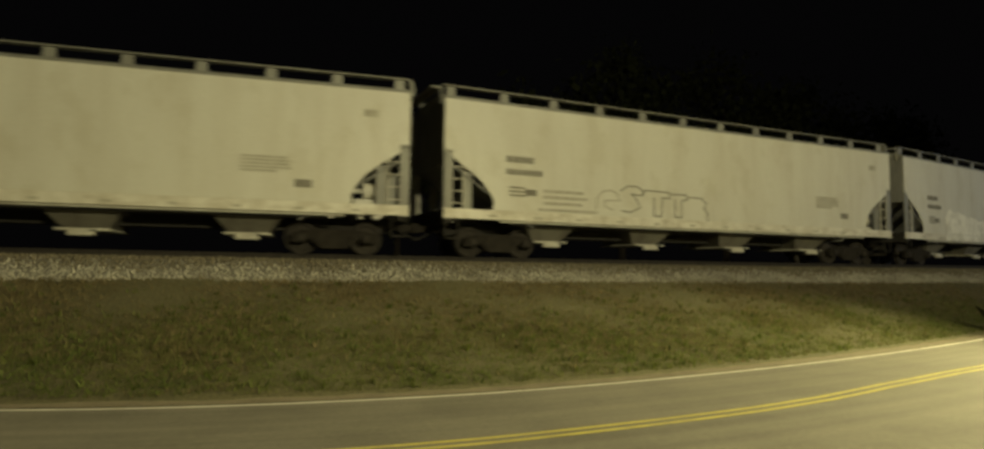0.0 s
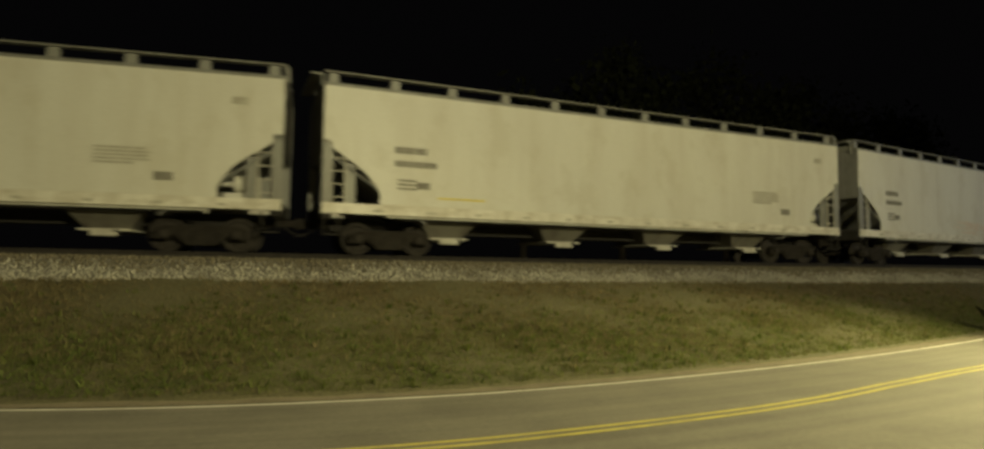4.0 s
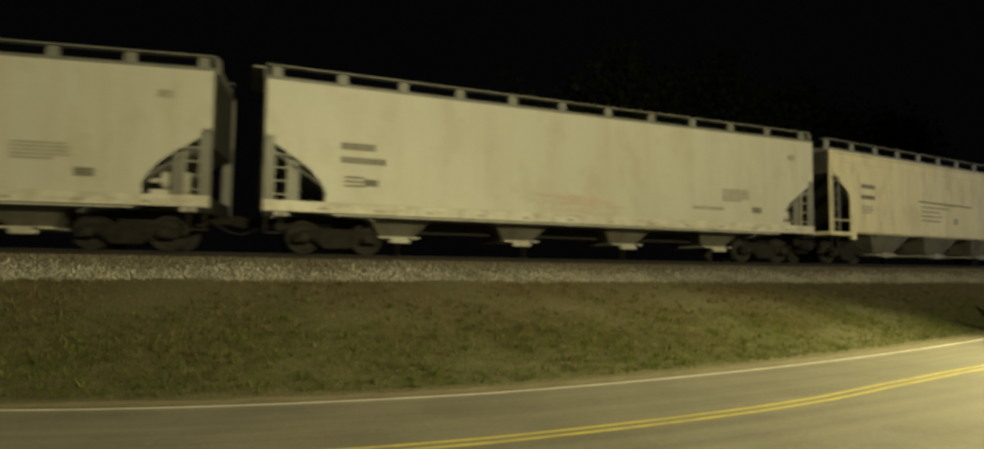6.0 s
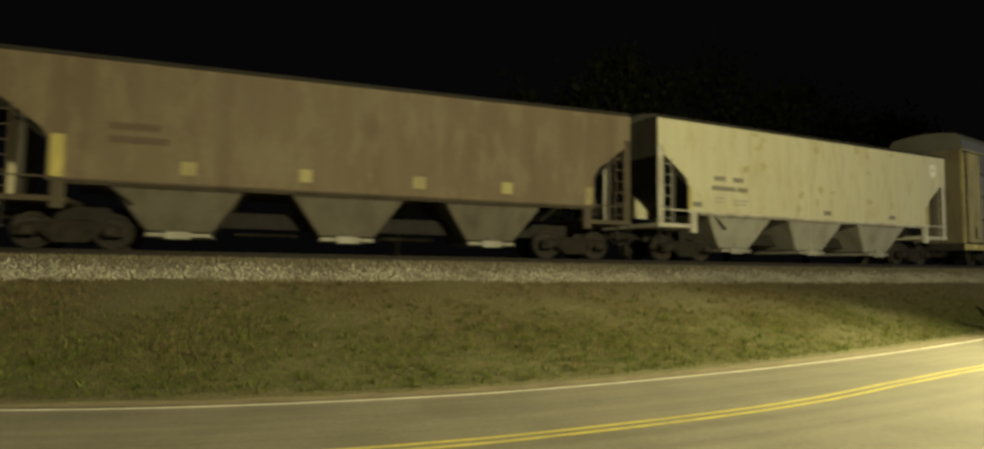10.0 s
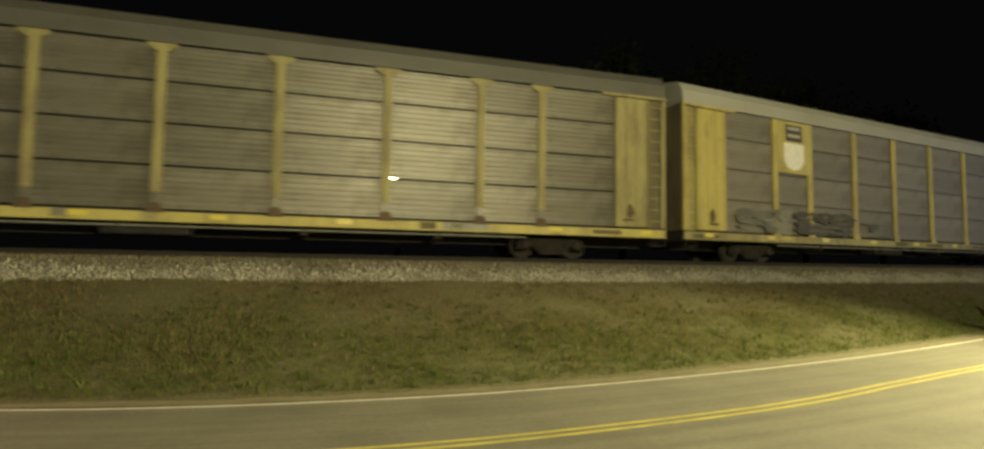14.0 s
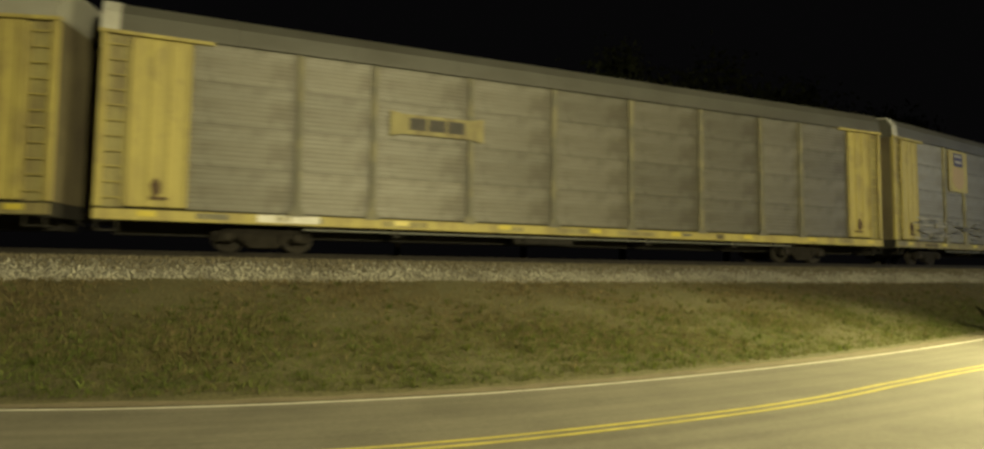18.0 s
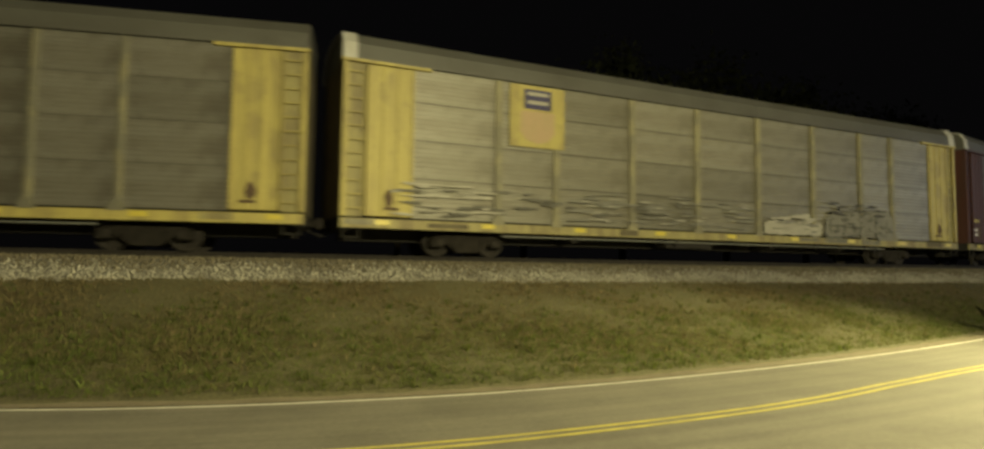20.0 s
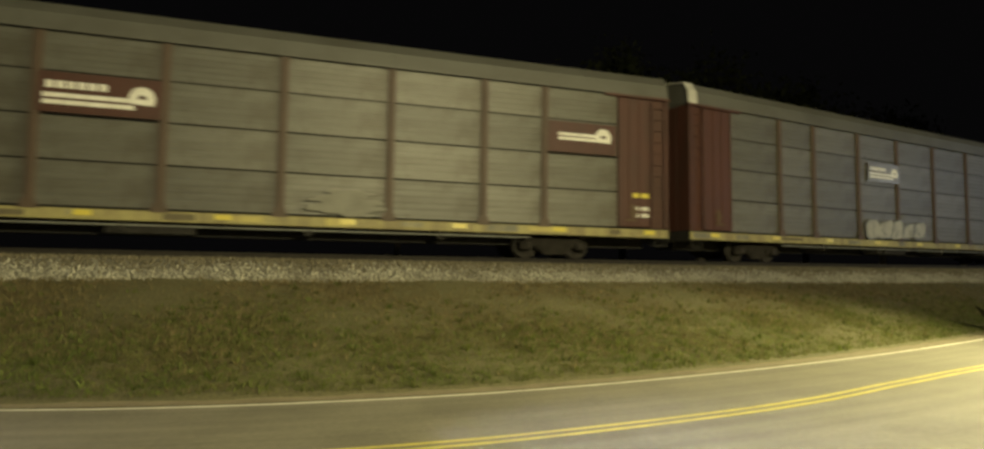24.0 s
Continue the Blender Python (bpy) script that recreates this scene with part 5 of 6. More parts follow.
    part("rear_bumper", Shape().prism([(2.36, 0.36), (2.36, 0.54), (2.2, 0.58), (2.1, 0.32)], -0.74, 0.74), SILVER, car, "", 0.03)
    part("number_plate", Shape().box(2.29, 2.33, -0.16, 0.16, 0.70, 0.82), LIGHT_INK, car, "pale plate with plain bars")
    wheels = []
    tyre = Shape().lathe_y([(0.20, -0.10), (0.30, -0.105), (0.318, -0.08), (0.322, 0), (0.318, 0.08), (0.30, 0.105), (0.20, 0.10)], 28, caps=False).mesh("tyre", 0, True)
    rim = Shape().lathe_y([(0.20, -0.07), (0.21, -0.10), (0.19, -0.085), (0.17, -0.03), (0.17, 0.09)], 24)
    for k in range(5):
        a = 2 * math.pi * k / 5
        c, s = math.cos(a), math.sin(a)
        rim.add([(c * 0.04 - s * 0.035, -0.10, s * 0.04 + c * 0.035), (c * 0.04 + s * 0.035, -0.10, s * 0.04 - c * 0.035), (c * 0.19 + s * 0.025, -0.09, s * 0.19 - c * 0.025), (c * 0.19 - s * 0.025, -0.09, s * 0.19 + c * 0.025),
                 (c * 0.04 - s * 0.035, -0.06, s * 0.04 + c * 0.035), (c * 0.04 + s * 0.035, -0.06, s * 0.04 - c * 0.035), (c * 0.19 + s * 0.025, -0.06, s * 0.19 - c * 0.025), (c * 0.19 - s * 0.025, -0.06, s * 0.19 + c * 0.025)],
                [(0, 1, 2, 3), (4, 7, 6, 5), (0, 4, 5, 1), (1, 5, 6, 2), (2, 6, 7, 3), (3, 7, 4, 0)])
    rim.tube((0, -0.105, 0), (0, -0.05, 0), 0.055, 10)
    rim = rim.mesh("rim")
    for x in (-1.36, 1.30):
        for side in (-1, 1):
            part("wheel_arch", Shape().lathe_y([(0.335, -0.012), (0.375, -0.012), (0.375, 0.012), (0.335, 0.012), (0.335, -0.012)], 28, (x, side * 0.872, 0.33), False), TRIM, car, "dark wheel opening")
            w = part("wheel", tyre, TYRE, car, "black tyre", at=pose(x, side * 0.80, 0.322, 0, 0, 0))
            part("rim", rim, RIM, w, "five-spoke alloy rim", at=pose(0, 0, 0, 0, 0, 0 if side < 0 else 180))
            wheels.append((w, x, side * 0.80))
    return car, wheels


# ---------------------------------------------------------------- trees, lamps, shrub
def tree(name, x, y, height, spread, seed, label):
    t = thing(name, label, "tree")
    z = float(ground_z(np.array([x]), np.array([y]))[0]) - 0.1
    t.matrix_basis = pose(x, y, z)
    rng = random.Random(seed)
    s = Shape()
    s.tube((0, 0, 0), (0.1, 0, height * 0.3), 0.5, 9, 0.4).tube((0.1, 0, height * 0.3), (0.0, 0.1, height * 0.85), 0.4, 8, 0.08)
    tips = []
    for k in range(16):
        a, hz = rng.uniform(0, 6.28), rng.uniform(0.25, 0.85) * height
        r = spread * (1.05 - abs(hz / height - 0.5)) * rng.uniform(0.6, 1.0)
        p = (r * math.cos(a), r * math.sin(a), hz + rng.uniform(0.1, 0.25) * height * 0.6)
        s.tube((0.05, 0, hz * 0.9), p, 0.08, 5, 0.02)
        tips.append(p)
    part("trunk", s, BARK, t, "dark trunk with limbs")
    g = np.random.default_rng(seed)
    n = 5200
    tip = np.array(tips + [(0, 0, height)])
    pick = g.integers(0, len(tip), n)
    c = tip[pick] + g.normal(0, 1, (n, 3)) * np.array([spread * 0.2, spread * 0.2, height * 0.07])
    c[:, 2] = np.maximum(c[:, 2], height * 0.12)
    a = g.normal(0, 1, (n, 2, 3)) * 0.22
    verts = np.stack([c - a[:, 0], c + a[:, 1], c + a[:, 0], c - a[:, 1]], 1).reshape(-1, 3)
    ob = new("crown", quick_mesh("crown", verts, np.arange(n * 4).reshape(-1, 4), LEAF))
    ob.parent = t
    return t


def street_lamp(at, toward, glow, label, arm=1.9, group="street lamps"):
    """Unseen steel post added for a light: bracket arm, flat luminaire above the shining lamp."""
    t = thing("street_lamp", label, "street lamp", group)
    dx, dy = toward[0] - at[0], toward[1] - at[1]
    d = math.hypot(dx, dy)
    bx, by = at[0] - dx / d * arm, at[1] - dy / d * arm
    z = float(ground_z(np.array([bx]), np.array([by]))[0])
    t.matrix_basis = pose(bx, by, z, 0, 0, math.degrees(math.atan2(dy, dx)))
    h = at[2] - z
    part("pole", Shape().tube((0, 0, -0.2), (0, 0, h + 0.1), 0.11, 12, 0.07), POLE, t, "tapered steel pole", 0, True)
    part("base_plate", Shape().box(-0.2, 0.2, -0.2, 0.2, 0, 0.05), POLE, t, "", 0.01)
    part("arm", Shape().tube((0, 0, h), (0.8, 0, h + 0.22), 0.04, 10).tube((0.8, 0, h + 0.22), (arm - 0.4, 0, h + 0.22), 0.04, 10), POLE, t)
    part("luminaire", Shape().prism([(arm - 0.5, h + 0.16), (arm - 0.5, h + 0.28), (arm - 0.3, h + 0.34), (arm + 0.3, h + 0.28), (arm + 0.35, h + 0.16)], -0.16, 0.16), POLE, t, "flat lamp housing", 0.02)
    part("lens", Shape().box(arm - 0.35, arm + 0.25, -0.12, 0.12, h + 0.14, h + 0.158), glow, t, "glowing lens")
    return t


def weed_clump(x, y, label):
    t = thing("weed_clump", label, "plant")
    z = float(ground_z(np.array([x]), np.array([y]))[0])
    t.matrix_basis = pose(x, y, z)
    rng = random.Random(3)
    blades = [((-1.87, -0.80, 0.665), (-2.02, -0.66, 0.90), 0.12)]
    blades += [((rng.uniform(0.1, 0.4), rng.uniform(-0.1, 0.2), rng.uniform(0.5, 0.8)), (rng.uniform(0.3, 1.2), rng.uniform(-0.1, 0.6), rng.uniform(0.8, 1.2)), 0.09) for k in range(8)]
    for mid, tip, w in blades:
        v = []
        for (px, py, pz), ww in (((0, 0, 0), 0.03), (mid, w), (tip, 0.006)):
            v += [(px, py - 0.006, pz - ww), (px, py + 0.006, pz - ww), (px, py + 0.006, pz + ww), (px, py - 0.006, pz + ww)]
        f = [(0, 1, 2, 3), (8, 11, 10, 9)] + [(i * 4 + j, i * 4 + (j + 1) % 4, i * 4 + 4 + (j + 1) % 4, i * 4 + 4 + j) for i in (0, 1) for j in range(4)]
        part("leaf", Shape().add(v, f), DARK_LEAF, t)
    return t


# ---------------------------------------------------------------- build
build_ground()
build_road()
build_track()

# Posts added out of view to carry the lights; their form is invented.
street_lamp(NEAR_SIDE_LAMP, (8, 2), LAMP_GLOW, "unseen lamp post added to carry the warm near light")
street_lamp(ROAD_LAMP, (0, 16), LAMP_GLOW, "unseen lamp post added to carry the warm road light", 3.6)
street_lamp(COOL_LAMP, (40, 22), COOL_GLOW, "unseen lamp post added to carry the cold white light")
for k, (x, y, h, w) in enumerate([(4, 80, 21, 7.0), (16, 77, 25, 8.0), (31, 83, 26, 8.5), (-13, 86, 19, 7.0), (46, 92, 25, 8.5), (61, 98, 23, 8.5)]):
    tree("tree", x, y, h, w, 40 + k, "broad leafy tree in the dark behind the railway")

# train, from the car that leads out of view to the last one seen: kind, middle of the car along the train, wheelsets
train = []

car, sets = round_hopper("covered_hopper", "long white covered hopper car with grey roof walkway")
plain = car
train.append((car, -12.65, 8.0, sets))


def more_hoppers(middle, label):
    c = copy_thing(plain, Matrix())
    tagged(c, label)
    ws = []
    for t in [o for o in c.children if o.name.startswith("truck")]:
        for w in [o for o in t.children if o.name.startswith("wheelset")]:
            ws.append((w, t.matrix_basis.translation.x, w.matrix_basis.translation.x, 0.457))
    train.append((c, middle, 8.0, ws))
    return c


h1 = more_hoppers(8.45, "long white covered hopper car with outlined spray-paint letters")
for k, line in enumerate((
        [(-4.75, 1.62), (-4.72, 2.0), (-4.5, 2.22), (-4.15, 2.28), (-3.9, 2.15), (-3.82, 1.95), (-4.4, 1.93), (-4.42, 1.75), (-4.1, 1.62)],
        [(-3.78, 2.28), (-3.5, 2.46), (-3.1, 2.46), (-2.85, 2.32), (-2.95, 2.16), (-3.35, 2.2), (-3.1, 1.98), (-3.0, 1.75), (-3.4, 1.58), (-3.75, 1.62)],
        [(-2.85, 2.18), (-2.8, 2.36), (-1.75, 2.34), (-1.72, 2.14), (-2.05, 2.14), (-2.1, 1.5), (-2.4, 1.5), (-2.42, 2.12)],
        [(-1.7, 2.28), (-1.0, 2.30), (-0.98, 2.12), (-1.2, 2.1), (-1.22, 1.5), (-1.5, 1.5), (-1.5, 2.1)],
        [(-0.98, 2.22), (-0.35, 2.22), (-0.1, 2.05), (-0.2, 1.86), (-0.05, 1.7), (-0.05, 1.42), (-0.3, 1.32), (-0.95, 1.4)])):
    s = Shape()
    stroke(line, 0.045, -HALF - 0.014, s)
    part("graffiti", s, INK if k else INK_FAINT, h1, "dark spray-paint outline")
text_bars(h1, -6.7, 2.15, [1.5, 1.6, 1.4], 0.10, 0.09, INK_FAINT)
text_bars(h1, -6.9, 1.55, [2.2], 0.08, 0.09, INK_FAINT)
h2 = more_hoppers(29.55, "long white covered hopper car with white spray-paint patch")
rng = random.Random(77)
edge = [(-6.3, 1.45), (-1.25, 1.45), (-1.2, 1.95)]
for k in range(15):
    edge.append((-1.5 - k * 0.33, 2.0 + 0.036 * k + rng.uniform(-0.06, 0.16)))
edge.append((-6.35, 2.2))
part("graffiti", Shape().prism(edge, -HALF - 0.018, -HALF - 0.008), SPRAY_WHITE, h2, "bright white spray-paint patch with a ragged top")
s = Shape().box(-6.4, -1.3, -HALF - 0.03, -HALF - 0.022, 1.16, 1.42)
part("sill_paint_over", s, SPRAY_WHITE, h2, "white spray paint on the sill")
h3 = more_hoppers(50.65, "long pale grey covered hopper car")
text_bars(h3, -6.7, 1.72, [1.5], 0.07, 0.09, REFLECTOR)
h4 = more_hoppers(72.0, "long white covered hopper car with faded red spray paint")
smears(h4, -2.4, 1.4, 1.5, 2.05, 26, SPRAY_RED, "faded reddish dabs of spray paint", 621, y=-HALF - 0.024, high=(0.05, 0.14))
text_bars(h4, 4.2, 1.95, [1.4], 0.12, 0.1, INK_FAINT)

car, sets = slant_hopper("grain_hopper", "cream covered hopper car with roof walkway and grey bays", 8.85, 18.2, 1.36, 4.53, CREAM, GREY_BAY, (-4.45, -0.25, 4.05), 7.05, True, 0.0, CREAM, 1.6)
text_bars(car, -6.7, 3.3, [0.95], 0.17, 0.1, INK)
text_bars(car, -6.7, 2.85, [0.95], 0.17, 0.1, INK)
text_bars(car, -6.7, 2.4, [0.8, 0.9, 0.7], 0.06, 0.06, INK_FAINT)
text_bars(car, -2.1, 2.62, [2.4, 1.6, 1.7, 1.6], 0.07, 0.13, INK_FAINT)
s = Shape()
stroke([(-2.3, 2.82), (-0.5, 2.80), (2.4, 2.78)], 0.06, -HALF - 0.014, s)
part("stripe", s, BROWN, car, "thin brown stripe")
decal(car, "data_plate", 0.7, 1.1, 1.9, 2.18, INK_FAINT)
text_bars(car, 5.0, 3.0, [1.5, 1.4, 1.5, 1.3, 1.2], 0.06, 0.045, INK_FAINT)
decal(car, "data_plate", 4.3, 4.7, 1.95, 2.2, INK)
train.append((car, 91.9, 7.05, sets))

car, sets = slant_hopper("grain_hopper", "weathered brown covered hopper car with grey bays", 8.85, 18.6, 1.72, 4.86, BROWN, BROWN_BAY, (-4.6, -0.25, 4.1), 7.05, False, 0.0, BROWN_DARK, 1.62)
for x in (-4.35, -1.43, 1.76, 4.5):
    decal(car, "reflector", x - 0.2, x + 0.15, 1.95, 2.3, YELLOW_DULL, "small yellowed plate")
decal(car, "yellow_edge", -7.45, -7.15, 1.75, 2.8, YELLOW, "yellow painted edge")
decal(car, "yellow_edge", 7.2, 7.42, 1.75, 2.3, YELLOW_DULL, "yellow painted edge")
text_bars(car, -6.2, 3.2, [1.2, 1.4], 0.18, 0.16, POST_BROWN)
train.append((car, 110.3, 7.05, sets))

car, sets = slant_hopper("grain_hopper", "pale rust-streaked covered hopper car with three large bays", 8.45, 18.3, 1.74, 4.98, RUSTY, MID_BAY, (-4.5, -0.35, 3.85), 6.75, False, 0.0, PALE_BAY, 1.66)
text_bars(car, -5.9, 3.05, [0.55], 0.17, 0.1, INK)
text_bars(car, -4.95, 3.05, [0.5], 0.17, 0.1, INK)
text_bars(car, -6.0, 2.7, [1.2], 0.17, 0.1, INK)
text_bars(car, -4.75, 2.7, [0.55], 0.17, 0.1, INK)
text_bars(car, -5.9, 2.3, [0.5, 0.45], 0.07, 0.07, INK_FAINT)
text_bars(car, -4.9, 2.25, [0.7, 0.6], 0.07, 0.07, INK_FAINT)
rng = random.Random(8)
RUST_PATCH = mat("rust_patch", (0.40, 0.355, 0.185), (0.46, 0.43, 0.285), 0.85, 0, 5, (1, 1, 0.6), 0.9, 30, 0.2, 0.1, 30)
for k in range(22):
    cx, cz = rng.choice((-4.4, -3.6, -1.2, -0.3, 0.9, 2.6, 3.1, 4.4)) + rng.uniform(-0.4, 0.4), rng.choice((rng.uniform(4.3, 4.8), rng.uniform(3.4, 4.6), rng.uniform(2.0, 3.0)))
    patch = Shape().prism(blob(cx, cz, rng.uniform(0.08, 0.26), rng.uniform(0.05, 0.16), 11, k, 0.5), -HALF - 0.010 - 0.0003 * k, -HALF - 0.004)
    part("rust_patch", patch, RUST_PATCH, car, "faint ochre rust patch")
for x in (-6.9, 4.2, 0.0):
    decal(car, "data_plate", x, x + 0.42, 1.9, 2.08, INK)
part("round_badge", Shape().prism([(7.5 + 0.27 * math.cos(a), 4.25 + 0.3 * math.sin(a)) for a in np.linspace(0, 6.1, 18)], -HALF - 0.012, -HALF - 0.004), LIGHT_INK, car, "white round emblem")
decal(car, "badge_bar", 7.26, 7.74, 4.22, 4.28, RUSTY, y=-HALF - 0.018)
decal(car, "yellow_edge", 6.85, 7.05, 1.8, 2.6, YELLOW, "yellow painted edge")
decal(car, "yellow_edge", -7.1, -6.95, 1.8, 2.6, YELLOW, "yellow painted edge")
train.append((car, 128.75, 6.75, sets))

car, sets = autorack("autorack", "grey autorack car with dirty panels and yellow posts", YELLOW_DULL, YELLOW_DULL, YELLOW, GALV, ROOFM, 0.06, 0.25, True, 7, 1.5, "faded yellow side post", DARK_OCHRE, (), 0.020)
shield(car, -9.15, -7.2, 3.47, 5.4, YELLOW_DULL, BADGE_INK, PINK)
rail_car_marks(car, "a")
decal(car, "sill_patch", 6.3, 7.7, 0.80, 1.0, GREY, y=-HALF - 0.046)
decal(car, "sill_patch", -6.6, -5.4, 0.80, 1.0, LIGHT_INK, y=-HALF - 0.046)
train.append((car, 152.3, 10.0, sets))

car, sets = autorack("autorack", "grey autorack car with pale roof and bright yellow posts", YELLOW, YELLOW, YELLOW_DULL, GALV_FLAT, ROOF_PALE, 0.038, 0.27, False, 7, 1.06, "yellow side post", None, (), 0.005)
shield(car, -9.1, -7.2, 3.42, 5.42, YELLOW, BADGE_INK, LIGHT_INK)
rail_car_marks(car, "b")
smears(car, -11.6, -8.6, 1.1, 1.9, 34, SPRAY_DIM, "dull grey smeared spray paint", 701, high=(0.08, 0.2))
smears(car, -11.4, -8.6, 1.15, 1.8, 12, SPRAY_MID, "grey smeared spray paint", 741, y=-HALF - 0.088)
smears(car, -9.4, -8.4, 1.1, 2.0, 16, SPRAY_MID, "pale dabs of spray paint", 761, y=-HALF - 0.098, long=(0.4, 0.8), high=(0.1, 0.24))
smears(car, -8.4, -4.3, 1.08, 1.95, 80, SPRAY_SMOKE, "dark smeared spray paint", 801, high=(0.05, 0.2))
smears(car, -8.0, -4.4, 1.15, 1.8, 14, SPRAY_DIM, "dull grey smeared spray paint", 851, y=-HALF - 0.108)
smears(car, -3.9, -1.6, 1.1, 1.7, 12, SPRAY_DIM, "dull grey smeared spray paint", 881)
train.append((car, 181.0, 10.0, sets))

car, sets = autorack("autorack", "grey autorack car with faded yellow posts and doors", FADED_DIM, YELLOW, YELLOW, GALV_DULL, ROOFM, 0.012, 0.20, False, 9, 1.06, "thin faded yellow side post", None, (-1,))
part("badge_plate", Shape().prism([(-6.7, 3.45), (-6.7, 4.2), (-6.3, 4.12), (-4.2, 4.12), (-3.8, 4.2), (-3.8, 3.45), (-4.2, 3.53), (-6.3, 3.53)], -HALF - 0.06, -HALF - 0.045), YELLOW_DULL, car, "yellow badge plate")
s = Shape()
for x, w in ((-6.12, 0.50), (-5.54, 0.52), (-4.94, 0.52)):
    s.box(x, x + w, -HALF - 0.068, -HALF - 0.06, 3.66, 4.02)
tagged(part("badge_lettering", s, BADGE_INK, car, "dark badge shapes"), kind="stuff")
rail_car_marks(car, "c")
decal(car, "sill_patch", -10.2, -8.6, 0.80, 1.0, LIGHT_INK, y=-HALF - 0.046)
train.append((car, 209.65, 10.0, sets))

car, sets = autorack("autorack", "pale autorack car with yellow doors and spray paint along the foot", FADED_POST, YELLOW, YELLOW_DULL, GALV_PALE, ROOFM, 0.02, 0.24, False, 8, 1.06, "faded yellow side post", None, (-1, 1))
shield(car, -8.85, -6.9, 3.45, 5.4, YELLOW, BLUE_INK, PINK)
rail_car_marks(car, "d")
smears(car, -12.6, -9.0, 1.15, 2.1, 22, SPRAY_PALE, "pale smeared spray paint", 401)
smears(car, -12.4, -1.9, 1.15, 2.0, 34, SPRAY_DIM, "dull grey smeared spray paint", 440, y=-HALF - 0.064, high=(0.04, 0.10))
smears(car, -6.9, 1.6, 1.2, 2.15, 60, SPRAY_MID, "pale smeared spray paint", 480, y=-HALF - 0.08, high=(0.03, 0.07))
smears(car, -6.6, 1.2, 1.2, 2.2, 26, SPRAY_PALE, "pale dabs of spray paint", 495, y=-HALF - 0.10, long=(0.2, 0.7), high=(0.02, 0.05))
scrawl(car, "graffiti", 1.9, 4.9, 1.06, 1.70, 4, 0.03, SPRAY_PALE, "pale spray-paint block", 43, y=-HALF - 0.07, fill=SPRAY_PALE)
smears(car, 1.8, 5.0, 1.1, 1.85, 30, SPRAY_PALE, "pale smeared spray paint", 530, y=-HALF - 0.085, long=(0.3, 0.9), high=(0.05, 0.14))
smears(car, 2.0, 4.9, 1.1, 1.6, 10, SPRAY_MID, "grey dabs over the pale paint", 545, y=-HALF - 0.10, high=(0.03, 0.07))
scrawl(car, "graffiti", 5.2, 9.3, 0.95, 2.25, 4, 0.09, SPRAY_DIM, "grey spray-paint letters", 44, y=-HALF - 0.07, fill=SPRAY_MID)
smears(car, 5.1, 9.2, 1.1, 2.3, 40, SPRAY_MID, "grey smeared spray paint", 560, y=-HALF - 0.09, long=(0.2, 0.7), high=(0.05, 0.16))
smears(car, 5.0, 9.3, 1.0, 2.0, 26, SPRAY_DIM, "dull grey smeared spray paint", 610, y=-HALF - 0.108, long=(0.15, 0.6), high=(0.05, 0.14))
smears(car, 5.0, 9.0, 1.95, 2.5, 16, SPRAY_SMOKE, "dark strokes along the top of the lettering", 650, y=-HALF - 0.12, long=(0.3, 0.8), high=(0.05, 0.10))
train.append((car, 238.5, 10.0, sets))

car, sets = autorack("autorack", "grey autorack car with oxide-red posts and doors", POST_BROWN, REDBR, YELLOW_DULL, GALV_SLATE, ROOFM, 0.045, 0.22, False, 6, 1.06, "oxide-red side post", REDBR, (-1,))
wheel_badge(car, -4.15, -1.4, 3.38, 4.40, REDBR)
wheel_badge(car, 9.55, 11.95, 3.38, 4.36, REDBR, small=True)
rail_car_marks(car, "e")
pan = Shape()
for k in range(5):
    z = 1.20 + k * 0.212
    pan.sweep_x([(-HALF - 0.078, z), (-HALF - 0.10, z + 0.05), (-HALF - 0.10, z + 0.16), (-HALF - 0.078, z + 0.211), (-HALF - 0.05, z + 0.211), (-HALF - 0.05, z)], -11.85, -9.32)
part("replacement_panel", pan, SHINY, car, "new shiny aluminium panel, reflected blue put into its colour")
smears(car, 2.2, 4.4, 1.12, 1.75, 26, SPRAY_MID, "pale worn patch", 901, long=(0.5, 1.2), high=(0.10, 0.26))
for d in (-1, 1):
    decal(car, "reflector", d * 12.9 - 0.3, d * 12.9 + 0.3, 2.05, 2.2, REFLECTOR, "yellow label", y=-HALF - 0.02)
    text_bars(car, d * 12.9 - 0.3, 1.75, [0.6, 0.6], 0.12, 0.1, LIGHT_INK, y=-HALF - 0.02)
train.append((car, 267.45, 10.0, sets))

car, sets = autorack("autorack", "dark grey autorack car with oxide-red doors and spray paint", POST_BROWN, REDBR, YELLOW_DULL, GALV_SLATE, ROOFM, 0.04, 0.20, False, 6, 1.06, "oxide-red side post", REDBR, (-1,))
wheel_badge(car, -3.6, -1.3, 3.5, 4.3, GALV)
rail_car_marks(car, "f")
scrawl(car, "graffiti", -3.8, 0.6, 1.0, 2.0, 5, 0.06, SPRAY_DARK, "pale outlined spray-paint letters", 51, y=-HALF - 0.07, fill=SPRAY_GREY)
train.append((car, 296.3, 10.0, sets))

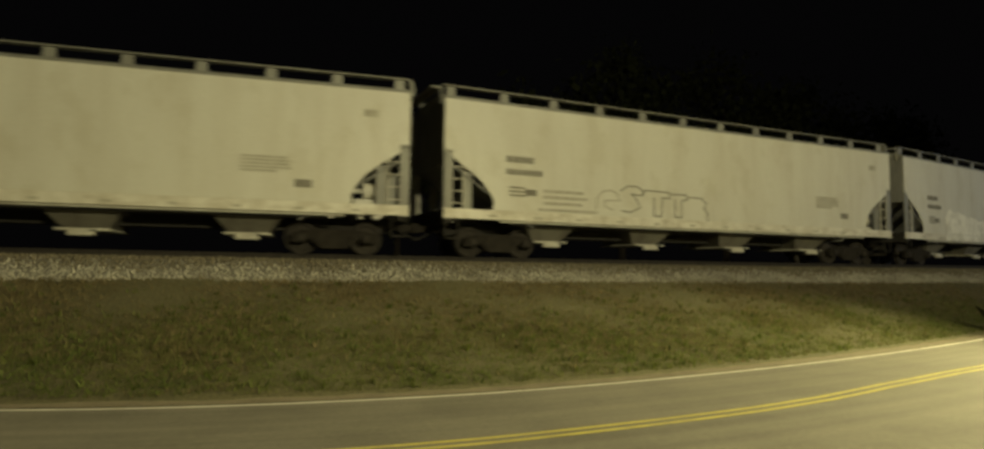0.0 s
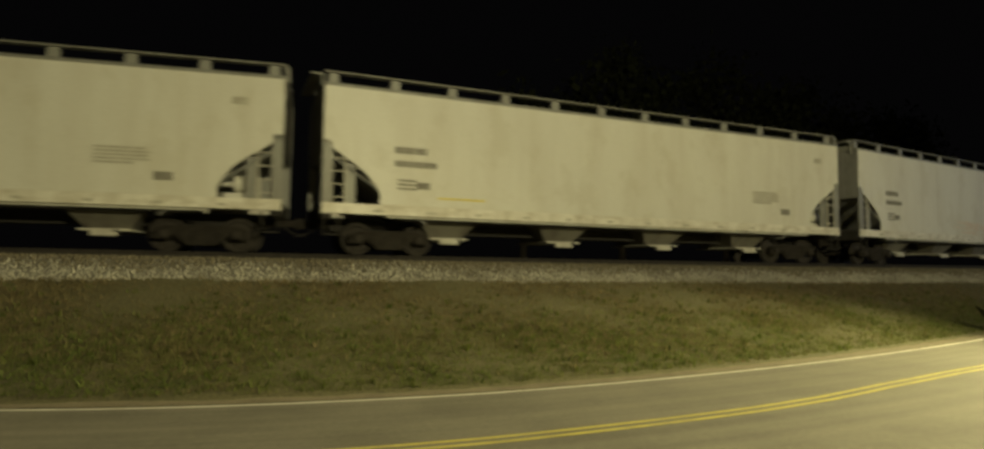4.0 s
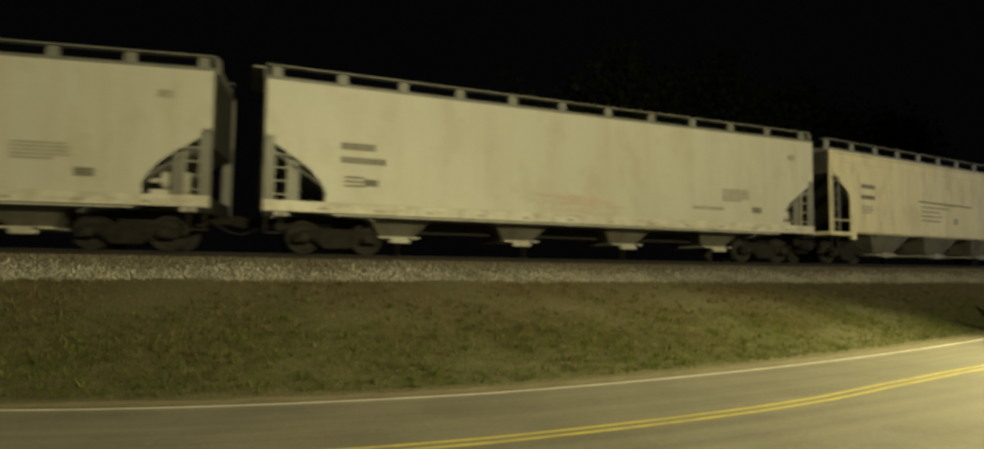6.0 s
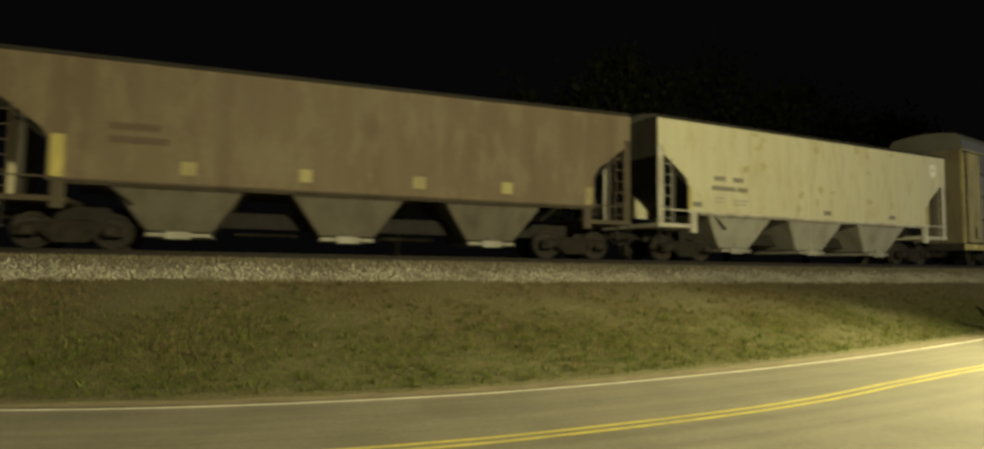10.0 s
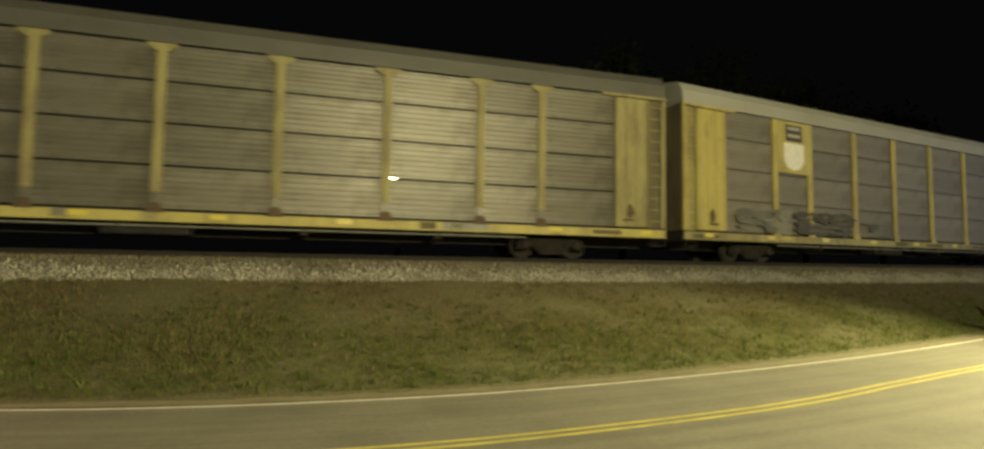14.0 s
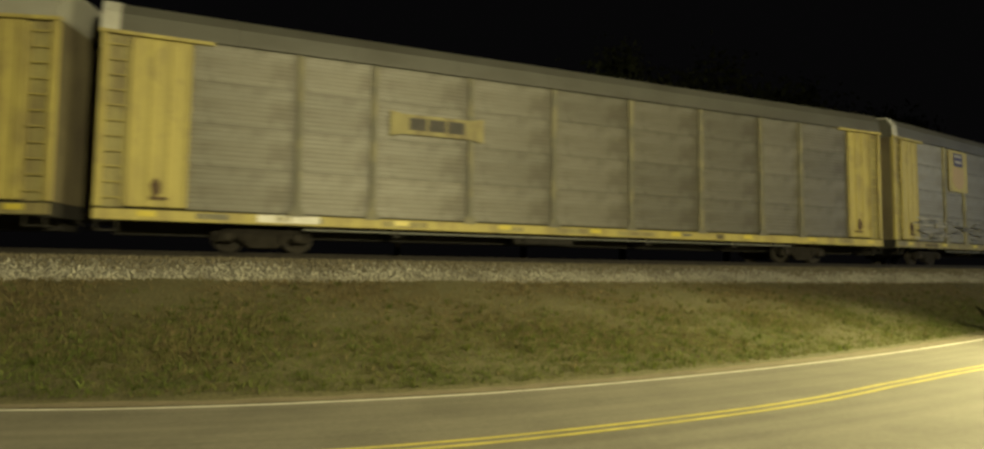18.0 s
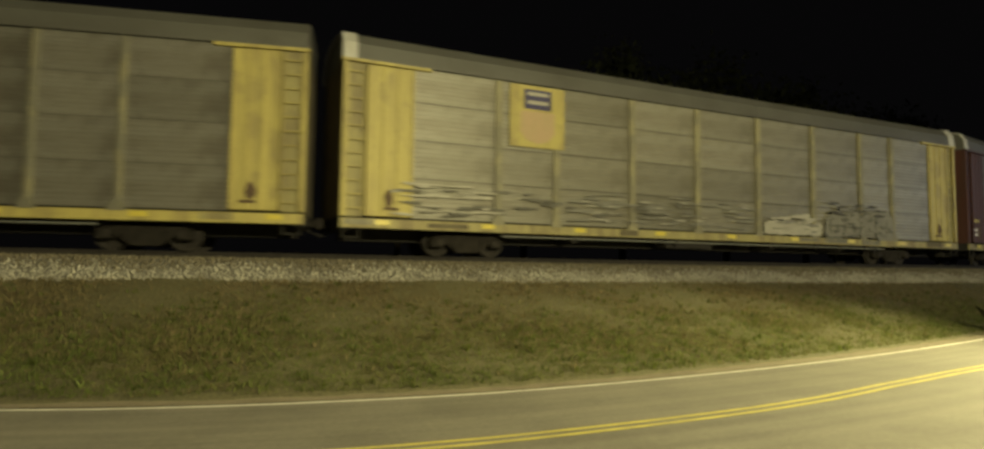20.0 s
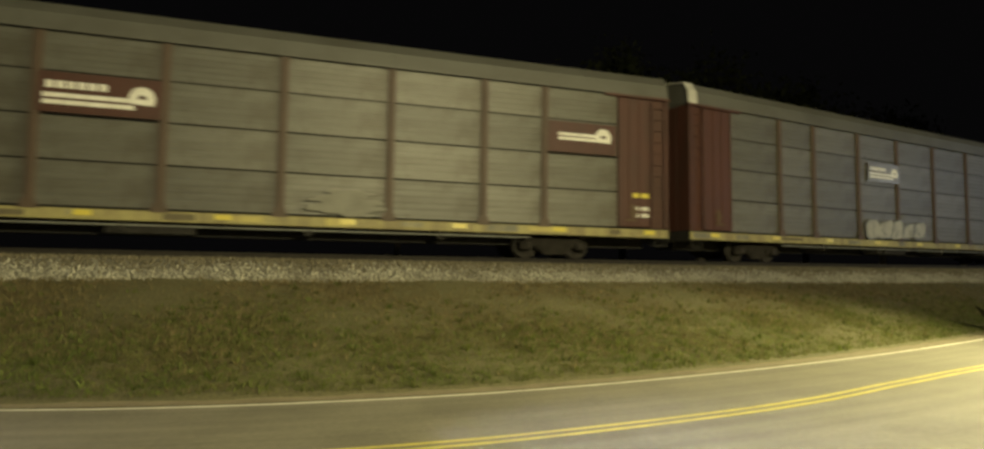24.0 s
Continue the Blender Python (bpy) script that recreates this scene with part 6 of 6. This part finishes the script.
auto, auto_wheels = sedan()
auto.scale = (1.06, 1.06, 1.06)
other = tagged(copy_thing(auto, Matrix.Translation((-320, 4.35, 0))), "pale four-door saloon with lit headlights in the near lane", "car")

weed_clump(16.0, 18.9, "dark strap-leaved weed on the bank")
grass("green_grass", 130000, -0.5, 0.46, 0.075, GREEN_GRASS, "short green grass on the bank", 21)
grass("dry_grass", 120000, 0.16, 2.0, 0.058, DRY_GRASS, "short dry brown grass on the upper bank", 22)
grass("broadleaf_weeds", 3500, -0.5, 0.75, 0.13, WEED, "scattered low broad-leaved weeds in the grass", 23, 3.5)
grass("dead_stalks", 3000, 0.1, 2.0, 0.14, STRAW, "scattered pale dead stalks in the grass", 24, 1.6)


# ---------------------------------------------------------------- motion
def car_pose(mid, bogie, t):
    """A railway car stands with its two bogies on the track."""
    s = mid - gone(t)
    (a, _), (b, _) = track(s - bogie), track(s + bogie)
    d = b - a
    m = (a + b) / 2
    return pose(m.x, m.y, m.z, 0, -math.degrees(math.atan2(d.z, math.hypot(d.x, d.y))), math.degrees(math.atan2(d.y, d.x)))


def saloon_pose(x, y, heading):
    """The saloon on the road's plane, nose to the left."""
    h = math.radians(heading)
    e = 0.5
    gx = float(plane_z(x + e, y) - plane_z(x - e, y)) / (2 * e)
    gy = float(plane_z(x, y + e) - plane_z(x, y - e)) / (2 * e)
    side, along = gy * math.cos(h) - gx * math.sin(h), gx * math.cos(h) + gy * math.sin(h)
    return pose(x, y, float(plane_z(x, y)), math.degrees(math.atan(side)), -math.degrees(math.atan(along)), heading)


def motions():
    for car, mid, bogie, sets in train:
        walk(car, [(k * 0.25, car_pose(mid, bogie, k * 0.25)) for k in range(97)])
        for w, tx, dx, r in sets:
            rows, last = [], None
            for k in range(0, 721):
                s = mid + tx + dx - gone(k / 30)
                inside = -16 < s < 34
                if inside or k in (0, 720):
                    sc = min(max(s, -16), 34)
                    rows.append((k / 30, pose(dx, 0, r, 0, math.degrees(sc / r), 0)))
            walk(w, rows)
    # the saloon drives past on the far lane
    keys = ((12.5, 22.0, 23.2, 35.6), (12.7, 17.4, 19.8, 35), (12.9, 12.8, 16.6, 33), (13.1, 8.4, 13.57, 29.5), (13.3, 4.38, 11.10, 24.5), (13.5, 0.36, 9.28, 15.5),
            (13.7, -3.12, 8.10, 5.0), (13.9, -7.1, 7.75, 0.0), (14.1, -12.0, 7.75, 0.0))
    rows = [(t, saloon_pose(22.0 + (12.5 - t) * 22, 23.2 + (12.5 - t) * 15.8, 35.6)) for t in (0.0, 3.0, 6.0, 9.0, 11.0, 12.0)]
    rows += [(t, saloon_pose(x, y, h)) for t, x, y, h in keys]
    rows += [(t, saloon_pose(-12.0 - (t - 14.1) * 20.5, 7.75, 0)) for t in (15.0, 17.0, 20.0, 24.0)]
    spin = [(k / 30, -55.0 * (k - 375)) for k in range(375, 424)]
    walk(auto, rows)
    # another saloon comes along the near lane and is still short of the view at the end
    walk(other, [(t, saloon_pose(-8.4 - 12.8 * (24.0 - t), 4.35, 190 if t > 23 else 180)) for t in (0.0, 6.0, 12.0, 18.0, 22.0, 24.0)])
    for w in [o for o in other.children if o.name.startswith("wheel") and not o.name.startswith("wheel_arch")]:
        c = w.matrix_basis.translation.copy()
        walk(w, [(k / 30, pose(c.x, c.y, c.z, 0, -73.0 * (k - 720), 0)) for k in (0, *range(660, 721))])
    for w, x, y in auto_wheels:
        walk(w, [(0.0, pose(x, y, 0.322, 0, spin[0][1], 0))] + [(t, pose(x, y, 0.322, 0, a, 0)) for t, a in spin] + [(24.0, pose(x, y, 0.322, 0, spin[-1][1], 0))])


motions()
